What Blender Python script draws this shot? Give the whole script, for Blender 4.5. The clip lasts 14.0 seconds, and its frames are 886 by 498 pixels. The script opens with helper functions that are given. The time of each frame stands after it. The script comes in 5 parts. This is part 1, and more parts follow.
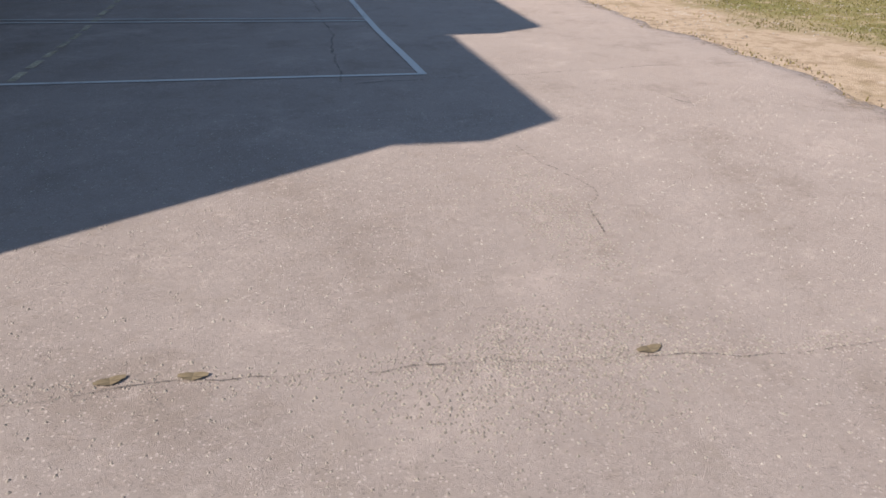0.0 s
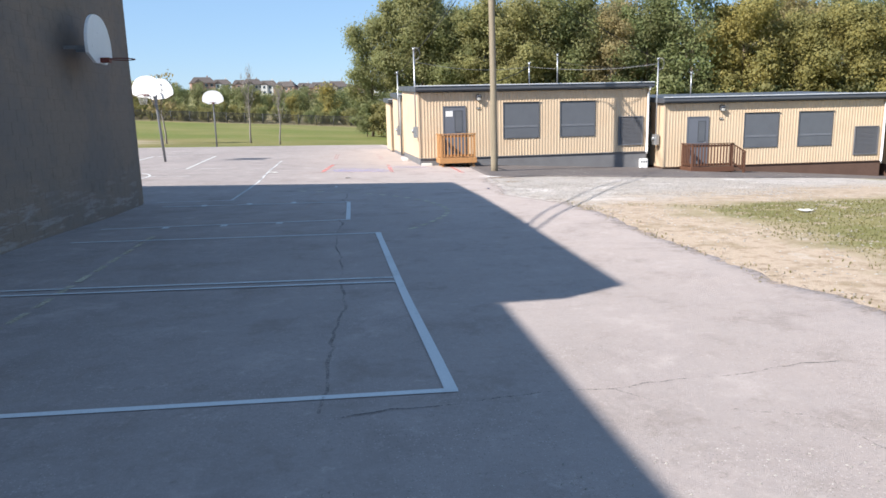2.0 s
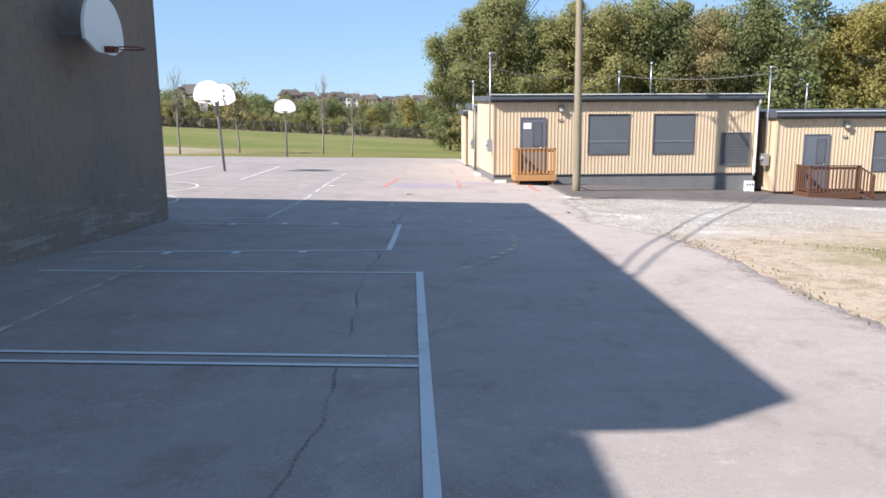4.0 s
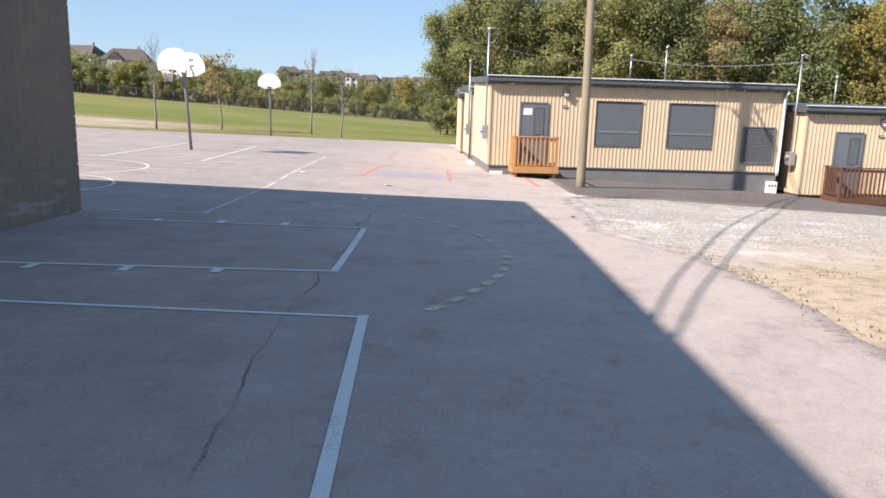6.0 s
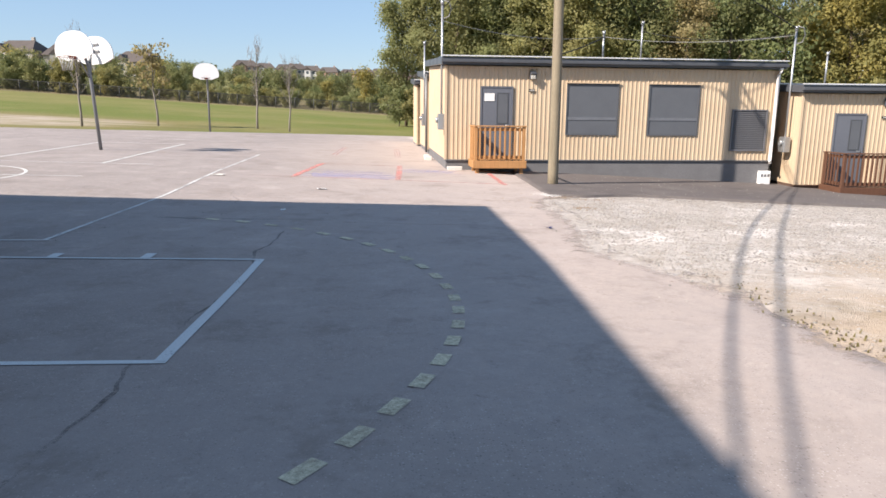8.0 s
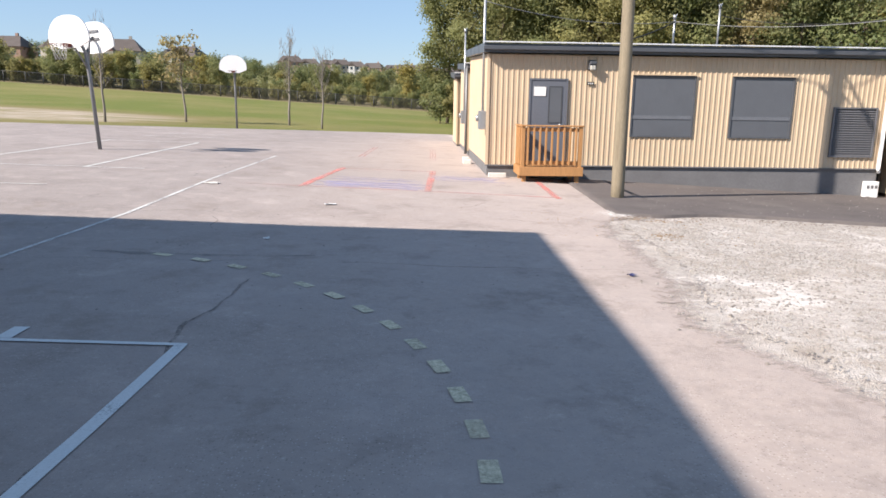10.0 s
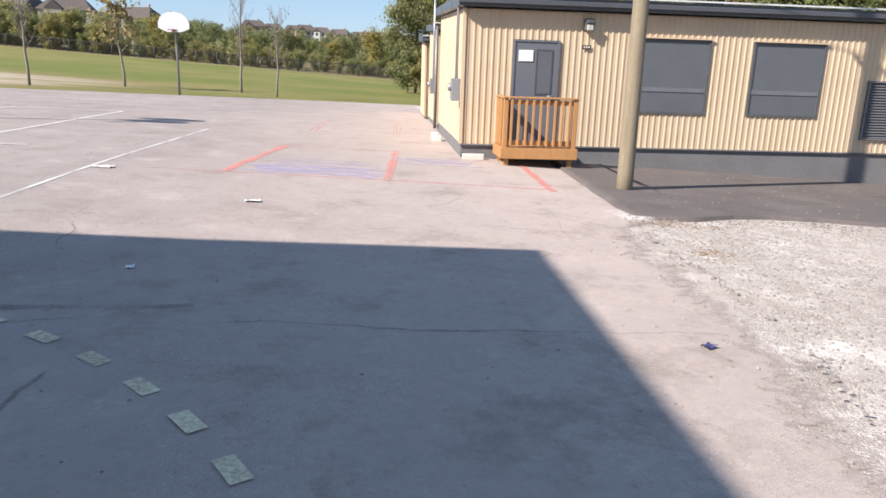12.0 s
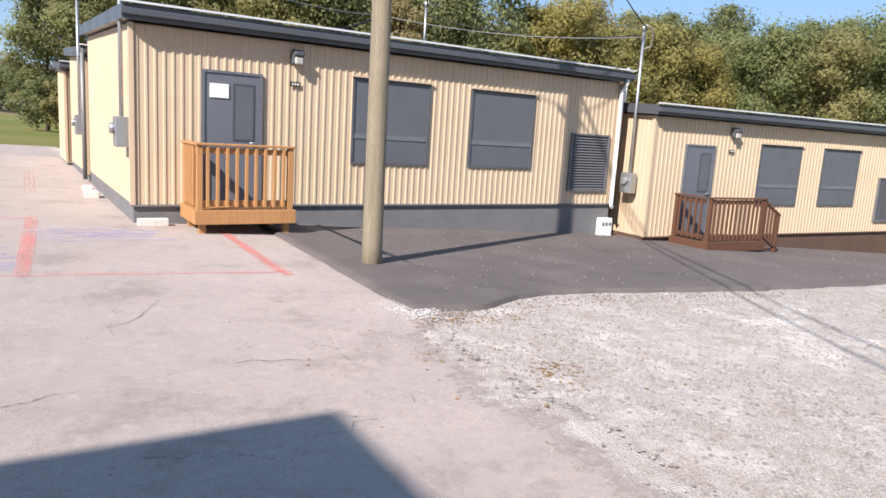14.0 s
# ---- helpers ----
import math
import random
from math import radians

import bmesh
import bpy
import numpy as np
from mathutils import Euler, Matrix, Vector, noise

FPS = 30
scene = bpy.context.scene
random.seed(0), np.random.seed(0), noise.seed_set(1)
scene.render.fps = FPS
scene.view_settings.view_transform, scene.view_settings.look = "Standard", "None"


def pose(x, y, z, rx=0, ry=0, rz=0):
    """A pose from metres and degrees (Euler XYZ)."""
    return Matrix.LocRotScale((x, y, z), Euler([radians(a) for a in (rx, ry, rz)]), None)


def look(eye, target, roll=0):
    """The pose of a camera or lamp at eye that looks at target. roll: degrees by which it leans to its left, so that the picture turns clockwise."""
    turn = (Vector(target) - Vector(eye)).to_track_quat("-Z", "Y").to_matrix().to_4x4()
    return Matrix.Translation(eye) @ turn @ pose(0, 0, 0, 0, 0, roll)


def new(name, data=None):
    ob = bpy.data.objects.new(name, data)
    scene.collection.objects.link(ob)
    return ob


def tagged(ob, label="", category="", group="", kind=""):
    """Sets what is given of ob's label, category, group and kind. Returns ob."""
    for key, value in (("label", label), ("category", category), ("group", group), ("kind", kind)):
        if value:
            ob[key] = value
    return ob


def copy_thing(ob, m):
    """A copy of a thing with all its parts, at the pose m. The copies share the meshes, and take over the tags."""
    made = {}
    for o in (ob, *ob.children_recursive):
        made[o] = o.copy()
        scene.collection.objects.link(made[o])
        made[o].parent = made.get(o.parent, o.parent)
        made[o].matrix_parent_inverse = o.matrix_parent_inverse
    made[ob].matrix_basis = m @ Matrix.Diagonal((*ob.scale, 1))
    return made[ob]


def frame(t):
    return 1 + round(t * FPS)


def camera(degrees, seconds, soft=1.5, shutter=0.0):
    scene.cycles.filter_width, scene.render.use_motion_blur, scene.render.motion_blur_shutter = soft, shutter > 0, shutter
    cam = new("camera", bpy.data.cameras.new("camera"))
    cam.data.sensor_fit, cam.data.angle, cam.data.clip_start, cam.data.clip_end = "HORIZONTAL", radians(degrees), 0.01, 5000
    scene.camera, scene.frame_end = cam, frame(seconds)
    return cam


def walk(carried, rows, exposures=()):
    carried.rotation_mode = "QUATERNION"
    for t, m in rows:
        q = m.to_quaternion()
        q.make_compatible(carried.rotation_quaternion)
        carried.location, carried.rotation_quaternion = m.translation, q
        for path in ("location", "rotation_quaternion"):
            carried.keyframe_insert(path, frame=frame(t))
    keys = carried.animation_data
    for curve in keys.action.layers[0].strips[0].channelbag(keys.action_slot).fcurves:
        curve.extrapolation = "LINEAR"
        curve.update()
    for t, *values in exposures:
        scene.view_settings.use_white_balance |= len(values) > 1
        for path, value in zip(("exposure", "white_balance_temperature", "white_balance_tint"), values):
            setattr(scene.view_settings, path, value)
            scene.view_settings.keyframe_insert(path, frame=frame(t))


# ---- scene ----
cam = camera(65.1, 14.0, 1.6)
PATH = [
    (0, (-1.777, -0.521, 1.939), (-1.327, 1.185, 0.997), 1.3),
    (0.2, (-1.693, -0.151, 1.861), (-1.334, 1.598, 0.961), 1.9),
    (0.5, (-1.535, 0.18, 1.897), (-1.327, 2.019, 1.137), 2.1),
    (1, (-1.283, 0.862, 1.868), (-1.144, 2.721, 1.143), -0.6),
    (1.3, (-1.196, 1.21, 1.885), (-1.042, 3.111, 1.285), -0.3),
    (1.5, (-1.078, 1.566, 1.899), (-0.846, 3.491, 1.411), 0.6),
    (2, (-0.877, 2.242, 1.941), (-0.575, 4.183, 1.564), -1.4),
    (2.5, (-0.714, 2.928, 1.892), (-0.544, 4.892, 1.55), -0.6),
    (3, (-0.553, 3.643, 1.856), (-0.424, 5.609, 1.511), -1.2),
    (3.2, (-0.477, 3.957, 1.842), (-0.363, 5.923, 1.494), -0.8),
    (5.5, (0.077, 7.126, 1.789), (0.126, 9.104, 1.495), -0.4),
    (6, (0.228, 7.913, 1.796), (0.323, 9.875, 1.418), 1.7),
    (6.5, (0.418, 8.839, 1.819), (0.619, 10.795, 1.455), 1.0),
    (7, (0.54, 9.632, 1.763), (0.751, 11.597, 1.451), 0.4),
    (7.5, (0.637, 10.437, 1.73), (0.865, 12.383, 1.329), -0.0),
    (7.7, (0.711, 10.724, 1.701), (0.917, 12.673, 1.304), 0.4),
    (9.8, (1.166, 14.13, 1.647), (1.302, 16.079, 1.219), 0.5),
    (10, (1.183, 14.374, 1.669), (1.252, 16.331, 1.259), 0.8),
    (10.5, (1.207, 15.16, 1.631), (1.286, 17.107, 1.182), 1.6),
    (11, (1.305, 15.963, 1.608), (1.451, 17.892, 1.099), 1.6),
    (11.5, (1.238, 16.596, 1.712), (1.438, 18.534, 1.258), 2.6),
    (12, (1.345, 17.481, 1.581), (1.509, 19.414, 1.092), 1.8),
    (12.5, (1.206, 18.082, 1.693), (1.427, 20.01, 1.21), 2.9),
    (13, (1.211, 18.981, 1.684), (1.748, 20.865, 1.281), 1.2),
    (13.2, (1.294, 19.355, 1.631), (1.888, 21.238, 1.313), 1.1),
    (13.5, (1.299, 19.834, 1.609), (2.076, 21.647, 1.278), 1.8),
    (14, (1.296, 20.688, 1.565), (2.347, 22.357, 1.233), 3.5),
]
walk(cam, [(t, look(eye, target, roll)) for t, eye, target, roll in PATH],
     [(0.0, 0.90, 6950, 13), (0.5, 0.99, 6720, 12), (1.0, 1.13, 6340, 8.5), (1.5, 1.27, 6200, 8), (3.0, 1.36, 6030, 7.5), (5.5, 1.37, 6430, 10.5), (7.5, 1.28, 6620, 10.5), (10.0, 1.25, 6500, 10.5), (12.5, 1.28, 6420, 11), (14.0, 1.21, 6250, 11)])

# ---- world, sun, exposure ----
SUN_AZ, SUN_EL = radians(28.5), radians(38.0)      # the way the light travels over the ground, and its height
sun = new("sun", bpy.data.lights.new("sun", "SUN"))
sun.data.energy, sun.data.angle, sun.data.color = 4.0, radians(0.53), (1.0, 0.905, 0.81)
sun_way = Vector((math.cos(SUN_AZ) * math.cos(SUN_EL), math.sin(SUN_AZ) * math.cos(SUN_EL), -math.sin(SUN_EL)))
sun.matrix_world = look(Vector((0, 0, 40)) - sun_way * 60, Vector((0, 0, 40)))
world = bpy.data.worlds.new("world")
scene.world = world
world.use_nodes = True
wn = world.node_tree
sky = wn.nodes.new("ShaderNodeTexSky")
sky.sky_type, sky.sun_disc = "NISHITA", False
sky.sun_elevation, sky.sun_rotation = SUN_EL, math.atan2(-sun_way.x, -sun_way.y)
sky.air_density, sky.dust_density, sky.ozone_density, sky.altitude = 1.1, 0.25, 3.0, 200
tone = wn.nodes.new("ShaderNodeMix")  # thin high haze evens the blue out
tone.data_type = "RGBA"
tone.inputs[0].default_value, tone.inputs[7].default_value = 0.6, (1.9, 2.9, 4.55, 1)
wn.links.new(sky.outputs[0], tone.inputs[6])
wn.links.new(tone.outputs[2], wn.nodes["Background"].inputs[0])
wn.nodes["Background"].inputs[1].default_value = 0.073


# ---- materials ----
def shader(name, rough=0.8, metal=0.0, spec=0.3):
    m = bpy.data.materials.new(name)
    m.use_nodes = True
    b = m.node_tree.nodes["Principled BSDF"]
    b.inputs["Roughness"].default_value, b.inputs["Metallic"].default_value = rough, metal
    b.inputs["Specular IOR Level"].default_value = spec
    return m, m.node_tree.nodes, m.node_tree.links, b


def noise_node(n, l, scale, detail=4.0, vec=None, rough=0.6):
    t = n.new("ShaderNodeTexNoise")
    t.inputs["Scale"].default_value, t.inputs["Detail"].default_value, t.inputs["Roughness"].default_value = scale, detail, rough
    if vec is not None:
        l.new(vec, t.inputs["Vector"])
    return t.outputs["Fac"]


def ramp(n, l, src, lo, hi, a=0.0, b=1.0):
    r = n.new("ShaderNodeMapRange")
    r.clamp = True
    for i, v in enumerate((lo, hi, a, b)):
        r.inputs[i + 1].default_value = v
    l.new(src, r.inputs[0])
    return r.outputs[0]


def mix(n, l, fac, a, b, mode="MIX"):
    x = n.new("ShaderNodeMix")
    x.data_type, x.blend_type = "RGBA", mode
    for i, v in ((0, fac), (6, a), (7, b)):
        if hasattr(v, "is_linked"):
            l.new(v, x.inputs[i])
        else:
            x.inputs[i].default_value = (*v, 1) if isinstance(v, tuple) else v
    return x.outputs[2]


def calc(n, l, op, a, b=0.0):
    x = n.new("ShaderNodeMath")
    x.operation = op
    for i, v in ((0, a), (1, b)):
        if hasattr(v, "is_linked"):
            l.new(v, x.inputs[i])
        else:
            x.inputs[i].default_value = v
    return x.outputs[0]


def bump(n, l, b, src, strength, dist):
    u = n.new("ShaderNodeBump")
    u.inputs["Strength"].default_value, u.inputs["Distance"].default_value = strength, dist
    l.new(src, u.inputs["Height"])
    l.new(u.outputs[0], b.inputs["Normal"])


def coords(n, stretch=None, l=None):
    o = n.new("ShaderNodeTexCoord").outputs["Object"]
    if stretch is None:
        return o
    m = n.new("ShaderNodeMapping")
    m.inputs["Scale"].default_value = stretch
    l.new(o, m.inputs[0])
    return m.outputs[0]


def plain(name, colour, rough=0.8, metal=0.0, fine=40.0, coarse=1.5, vary=0.25, relief=0.15, dist=0.004, stretch=None, dirt=None, spec=0.3):
    """A painted or natural surface with grain and larger stains in its colour."""
    m, n, l, b = shader(name, rough, metal, spec)
    v = coords(n, stretch, l)
    f, c = noise_node(n, l, fine, 5, v), noise_node(n, l, coarse, 5, v)
    dark, light = tuple(k * (1 - vary) for k in colour), tuple(min(1, k * (1 + vary * 0.7)) for k in colour)
    col = mix(n, l, ramp(n, l, f, 0.3, 0.7), dark, light)
    col = mix(n, l, ramp(n, l, c, 0.45, 0.75, 0, 0.75), col, dirt or tuple(k * (1 - vary * 1.2) for k in colour))
    l.new(col, b.inputs["Base Color"])
    l.new(ramp(n, l, c, 0.3, 0.8, max(0, rough - 0.1), min(1, rough + 0.1)), b.inputs["Roughness"])
    bump(n, l, b, f, relief, dist)
    return m


def asphalt(name, dark, light, stain, grit=90.0, patch=0.5, dusty=False):
    m, n, l, b = shader(name, 0.92, 0, 0.2)
    v = coords(n)
    fine, mid = noise_node(n, l, grit, 5, v, 0.95), noise_node(n, l, 9, 6, v, 0.7)
    wide, huge = noise_node(n, l, 0.8, 6, v), noise_node(n, l, 0.17, 4, v)
    vor = n.new("ShaderNodeTexVoronoi")
    vor.inputs["Scale"].default_value = grit * 0.75
    l.new(v, vor.inputs["Vector"])
    col = mix(n, l, ramp(n, l, fine, 0.3, 0.7), dark, light)
    col = mix(n, l, ramp(n, l, vor.outputs["Distance"], 0.1, 0.35, 0.35, 0), col, tuple(min(1, k * 1.2) for k in light))
    chip = n.new("ShaderNodeTexVoronoi")
    chip.inputs["Scale"].default_value = grit * 0.62
    l.new(v, chip.inputs["Vector"])
    pick = n.new("ShaderNodeSeparateColor")
    l.new(chip.outputs["Color"], pick.inputs[0])
    streak = noise_node(n, l, 1.15, 9, v, 0.74)
    col = mix(n, l, ramp(n, l, streak, 0.50, 0.66, 0, 0.6), col, tuple(k * 0.82 for k in dark))
    lump = noise_node(n, l, 26, 4, v, 0.8)
    col = mix(n, l, ramp(n, l, lump, 0.55, 0.72, 0, 0.5), col, tuple(k * 0.72 for k in dark))
    col = mix(n, l, ramp(n, l, lump, 0.44, 0.30, 0, 0.4), col, tuple(min(1, k * 1.15) for k in light))
    col = mix(n, l, ramp(n, l, mid, 0.52, 0.72, 0, 0.45), col, dark)
    col = mix(n, l, ramp(n, l, wide, 0.5, 0.72, 0, patch), col, stain)
    col = mix(n, l, ramp(n, l, huge, 0.42, 0.66, 0, patch), col, light)
    if dusty:  # pale grit near the gravel; the wide ramp also lightens the asphalt towards +x
        sep = n.new("ShaderNodeSeparateXYZ")
        l.new(v, sep.inputs[0])
        w = calc(n, l, "ADD", sep.outputs[0], calc(n, l, "MULTIPLY", calc(n, l, "SUBTRACT", wide, 0.5), 3.0))
        d = calc(n, l, "MULTIPLY", ramp(n, l, w, -3.6, 3.6), ramp(n, l, sep.outputs[1], 6, 18, 0.5, 0.85))
        col = mix(n, l, calc(n, l, "MULTIPLY", d, ramp(n, l, calc(n, l, "ADD", calc(n, l, "MULTIPLY", mid, 0.5), calc(n, l, "MULTIPLY", streak, 0.5)), 0.40, 0.60, 0.55, 1)), col, (0.468, 0.388, 0.345))
        grime = noise_node(n, l, 0.95, 9, v, 0.76)
        col = mix(n, l, ramp(n, l, grime, 0.53, 0.64, 0, 0.55), col, (0.225, 0.188, 0.166))
        spot = noise_node(n, l, 5.5, 7, v, 0.8)
        col = mix(n, l, ramp(n, l, spot, 0.60, 0.70, 0, 0.55), col, (0.185, 0.155, 0.135))
        col = mix(n, l, ramp(n, l, spot, 0.42, 0.30, 0, 0.5), col, (0.53, 0.455, 0.415))
        col = mix(n, l, ramp(n, l, noise_node(n, l, 2.6, 8, v, 0.78), 0.56, 0.68, 0, 0.40), col, (0.25, 0.215, 0.185))
        col = mix(n, l, ramp(n, l, grime, 0.46, 0.34, 0, 0.35), col, (0.50, 0.43, 0.40))
        show = calc(n, l, "MULTIPLY", ramp(n, l, chip.outputs["Distance"], 0.24, 0.38, 1, 0), ramp(n, l, wide, 0.38, 0.60, 0.12, 0.6))
        col = mix(n, l, calc(n, l, "MULTIPLY", show, ramp(n, l, pick.outputs[0], 0.70, 0.8)), col, tuple(min(1, k * 1.55) for k in light))
        col = mix(n, l, calc(n, l, "MULTIPLY", show, ramp(n, l, pick.outputs[0], 0.25, 0.2, 0, 0.8)), col, tuple(k * 0.55 for k in dark))
        rim = n.new("ShaderNodeAttribute")
        rim.attribute_name = "rim"
        a = calc(n, l, "ADD", rim.outputs["Fac"], calc(n, l, "MULTIPLY", calc(n, l, "SUBTRACT", calc(n, l, "ADD", calc(n, l, "ADD", mid, fine), calc(n, l, "MULTIPLY", calc(n, l, "SUBTRACT", streak, 0.5), 1.5)), 1.0), 0.8))
        l.new(ramp(n, l, a, 0.72, 0.98, 1, 0), b.inputs["Alpha"])
    l.new(col, b.inputs["Base Color"])
    h = calc(n, l, "ADD", fine, calc(n, l, "MULTIPLY", mid, 1.2))
    bump(n, l, b, h, 0.55, 0.010)
    return m


ASPHALT = asphalt("old_asphalt", (0.240, 0.210, 0.199), (0.345, 0.304, 0.287), (0.180, 0.157, 0.147), dusty=True)
PAD = asphalt("new_asphalt", (0.092, 0.080, 0.077), (0.150, 0.131, 0.124), (0.185, 0.165, 0.150), 55, 0.6)


def earth_material():
    """Gravel, bare earth and turf, each where it lies."""
    m, n, l, b = shader("earth", 0.95, 0, 0.15)
    v = coords(n)
    sep = n.new("ShaderNodeSeparateXYZ")
    l.new(v, sep.inputs[0])
    x, y = sep.outputs[0], sep.outputs[1]
    fine, mid, wide = noise_node(n, l, 60, 4, v, 0.75), noise_node(n, l, 5, 5, v), noise_node(n, l, 0.6, 6, v)
    huge = noise_node(n, l, 0.06, 4, v)
    wob = calc(n, l, "MULTIPLY", calc(n, l, "SUBTRACT", wide, 0.5), 6.0)
    wob2 = calc(n, l, "ADD", wob, calc(n, l, "MULTIPLY", calc(n, l, "SUBTRACT", mid, 0.5), 1.6))
    vor = n.new("ShaderNodeTexVoronoi")
    vor.inputs["Scale"].default_value = 62
    l.new(v, vor.inputs["Vector"])
    pebble = n.new("ShaderNodeTexVoronoi")
    pebble.inputs["Scale"].default_value = 21
    l.new(v, pebble.inputs["Vector"])
    stone = mix(n, l, ramp(n, l, vor.outputs["Distance"], 0.1, 0.5), (0.66, 0.605, 0.555), (0.36, 0.32, 0.285))
    stone = mix(n, l, ramp(n, l, pebble.outputs["Distance"], 0.12, 0.42, 0.75, 0), stone, mix(n, l, pebble.outputs["Color"], (0.27, 0.235, 0.205), (0.80, 0.745, 0.70)))
    gravel = mix(n, l, ramp(n, l, wide, 0.45, 0.62, 0, 0.75), stone, (0.50, 0.445, 0.40))
    gravel = mix(n, l, ramp(n, l, mid, 0.45, 0.75, 0, 0.45), gravel, (0.70, 0.665, 0.63))
    gravel = mix(n, l, ramp(n, l, noise_node(n, l, 2.2, 6, v, 0.7), 0.52, 0.64, 0, 0.7), gravel, (0.37, 0.315, 0.265))
    gravel = mix(n, l, ramp(n, l, noise_node(n, l, 0.9, 7, v, 0.72), 0.47, 0.36, 0, 0.75), gravel, (0.74, 0.69, 0.65))
    gravel = mix(n, l, ramp(n, l, noise_node(n, l, 9, 5, v, 0.75), 0.56, 0.68, 0, 0.6), gravel, (0.25, 0.21, 0.18))
    sand = mix(n, l, ramp(n, l, fine, 0.3, 0.7), (0.40, 0.305, 0.22), (0.55, 0.445, 0.345))
    sand = mix(n, l, ramp(n, l, mid, 0.5, 0.66, 0, 0.8), sand, (0.29, 0.215, 0.145))
    sand = mix(n, l, ramp(n, l, noise_node(n, l, 14, 5, v, 0.8), 0.56, 0.68, 0, 0.75), sand, (0.235, 0.175, 0.11))
    sand = mix(n, l, ramp(n, l, noise_node(n, l, 1.1, 7, v, 0.72), 0.52, 0.66, 0, 0.75), sand, (0.27, 0.21, 0.125))
    sand = mix(n, l, ramp(n, l, noise_node(n, l, 1.6, 6, v, 0.7), 0.42, 0.32, 0, 0.6), sand, (0.56, 0.49, 0.42))
    turf = mix(n, l, ramp(n, l, fine, 0.3, 0.7), (0.14, 0.145, 0.05), (0.25, 0.225, 0.095))
    turf = mix(n, l, ramp(n, l, wide, 0.40, 0.62, 0, 0.7), turf, (0.30, 0.255, 0.125))
    turf = mix(n, l, ramp(n, l, noise_node(n, l, 1.7, 6, v, 0.7), 0.52, 0.66, 0, 0.85), turf, sand)
    field = mix(n, l, ramp(n, l, fine, 0.3, 0.7), (0.105, 0.130, 0.030), (0.175, 0.190, 0.055))
    field = mix(n, l, ramp(n, l, huge, 0.42, 0.62, 0, 0.7), field, (0.235, 0.20, 0.085))
    field = mix(n, l, ramp(n, l, wide, 0.5, 0.75, 0, 0.35), field, (0.135, 0.15, 0.045))
    # dry patch of a ball field beside the yard
    dx = calc(n, l, "MULTIPLY", calc(n, l, "ADD", x, 31.0), 1 / 17.0)
    dy = calc(n, l, "MULTIPLY", calc(n, l, "SUBTRACT", calc(n, l, "ADD", y, calc(n, l, "MULTIPLY", wob, 0.5)), 59.5), 1 / 9.0)
    rad = calc(n, l, "ADD", calc(n, l, "MULTIPLY", dx, dx), calc(n, l, "MULTIPLY", dy, dy))
    worn = noise_node(n, l, 1.0, 5, coords(n, (0.14, 0.55, 1), l), 0.65)
    field = mix(n, l, calc(n, l, "MULTIPLY", ramp(n, l, rad, 1.0, 2.4, 0.75, 0), ramp(n, l, worn, 0.35, 0.6, 0.4, 1)), field, (0.25, 0.19, 0.10))
    field = mix(n, l, calc(n, l, "MULTIPLY", ramp(n, l, rad, 0.5, 1.2, 0.95, 0), ramp(n, l, worn, 0.40, 0.55, 0.25, 1)), field, (0.43, 0.365, 0.30))
    # bare earth along the fields' near edge, then gravel, sand and turf beside the yard
    reach = ramp(n, l, x, 4.5, 11.0, 0.0, 3.2)  # the sand reaches farther north away from the yard
    lot = mix(n, l, ramp(n, l, calc(n, l, "SUBTRACT", calc(n, l, "ADD", y, wob2), reach), 15.6, 18.8), sand, gravel)
    gx = ramp(n, l, calc(n, l, "ADD", x, calc(n, l, "MULTIPLY", wob2, -0.55)), 5.5, 6.9)
    gy = ramp(n, l, calc(n, l, "ADD", y, calc(n, l, "MULTIPLY", wob2, 0.5)), 15.2, 16.6, 1, 0)
    lot = mix(n, l, calc(n, l, "MULTIPLY", gx, gy), lot, turf)
    lot = mix(n, l, ramp(n, l, calc(n, l, "ADD", x, wob), 20.5, 22.5), lot, turf)
    field = mix(n, l, calc(n, l, "MULTIPLY", ramp(n, l, calc(n, l, "ADD", y, wob2), 126, 131), ramp(n, l, y, 150, 170, 0.8, 0.3)), field, (0.24, 0.19, 0.115))
    bed = ramp(n, l, calc(n, l, "ADD", y, wob2), 46.0, 48.0)
    col = mix(n, l, bed, lot, field)
    l.new(col, b.inputs["Base Color"])
    bump(n, l, b, calc(n, l, "ADD", fine, calc(n, l, "SUBTRACT", mid, vor.outputs["Distance"])), 0.6, 0.02)
    return m


def leaf_material(name, dark, light, other):
    m, n, l, b = shader(name, 0.6, 0, 0.25)
    g, o = n.new("ShaderNodeNewGeometry"), n.new("ShaderNodeObjectInfo")
    col = mix(n, l, g.outputs["Random Per Island"], dark, light)
    col = mix(n, l, ramp(n, l, noise_node(n, l, 0.45, 3, coords(n)), 0.45, 0.7, 0, 0.8), col, other)
    col = mix(n, l, calc(n, l, "MULTIPLY", o.outputs["Random"], 0.55), col, other)
    l.new(col, b.inputs["Base Color"])
    t = n.new("ShaderNodeBsdfTranslucent")
    l.new(col, t.inputs[0])
    s = n.new("ShaderNodeMixShader")
    s.inputs[0].default_value = 0.54
    l.new(b.outputs[0], s.inputs[1])
    l.new(t.outputs[0], s.inputs[2])
    l.new(s.outputs[0], n["Material Output"].inputs[0])
    return m


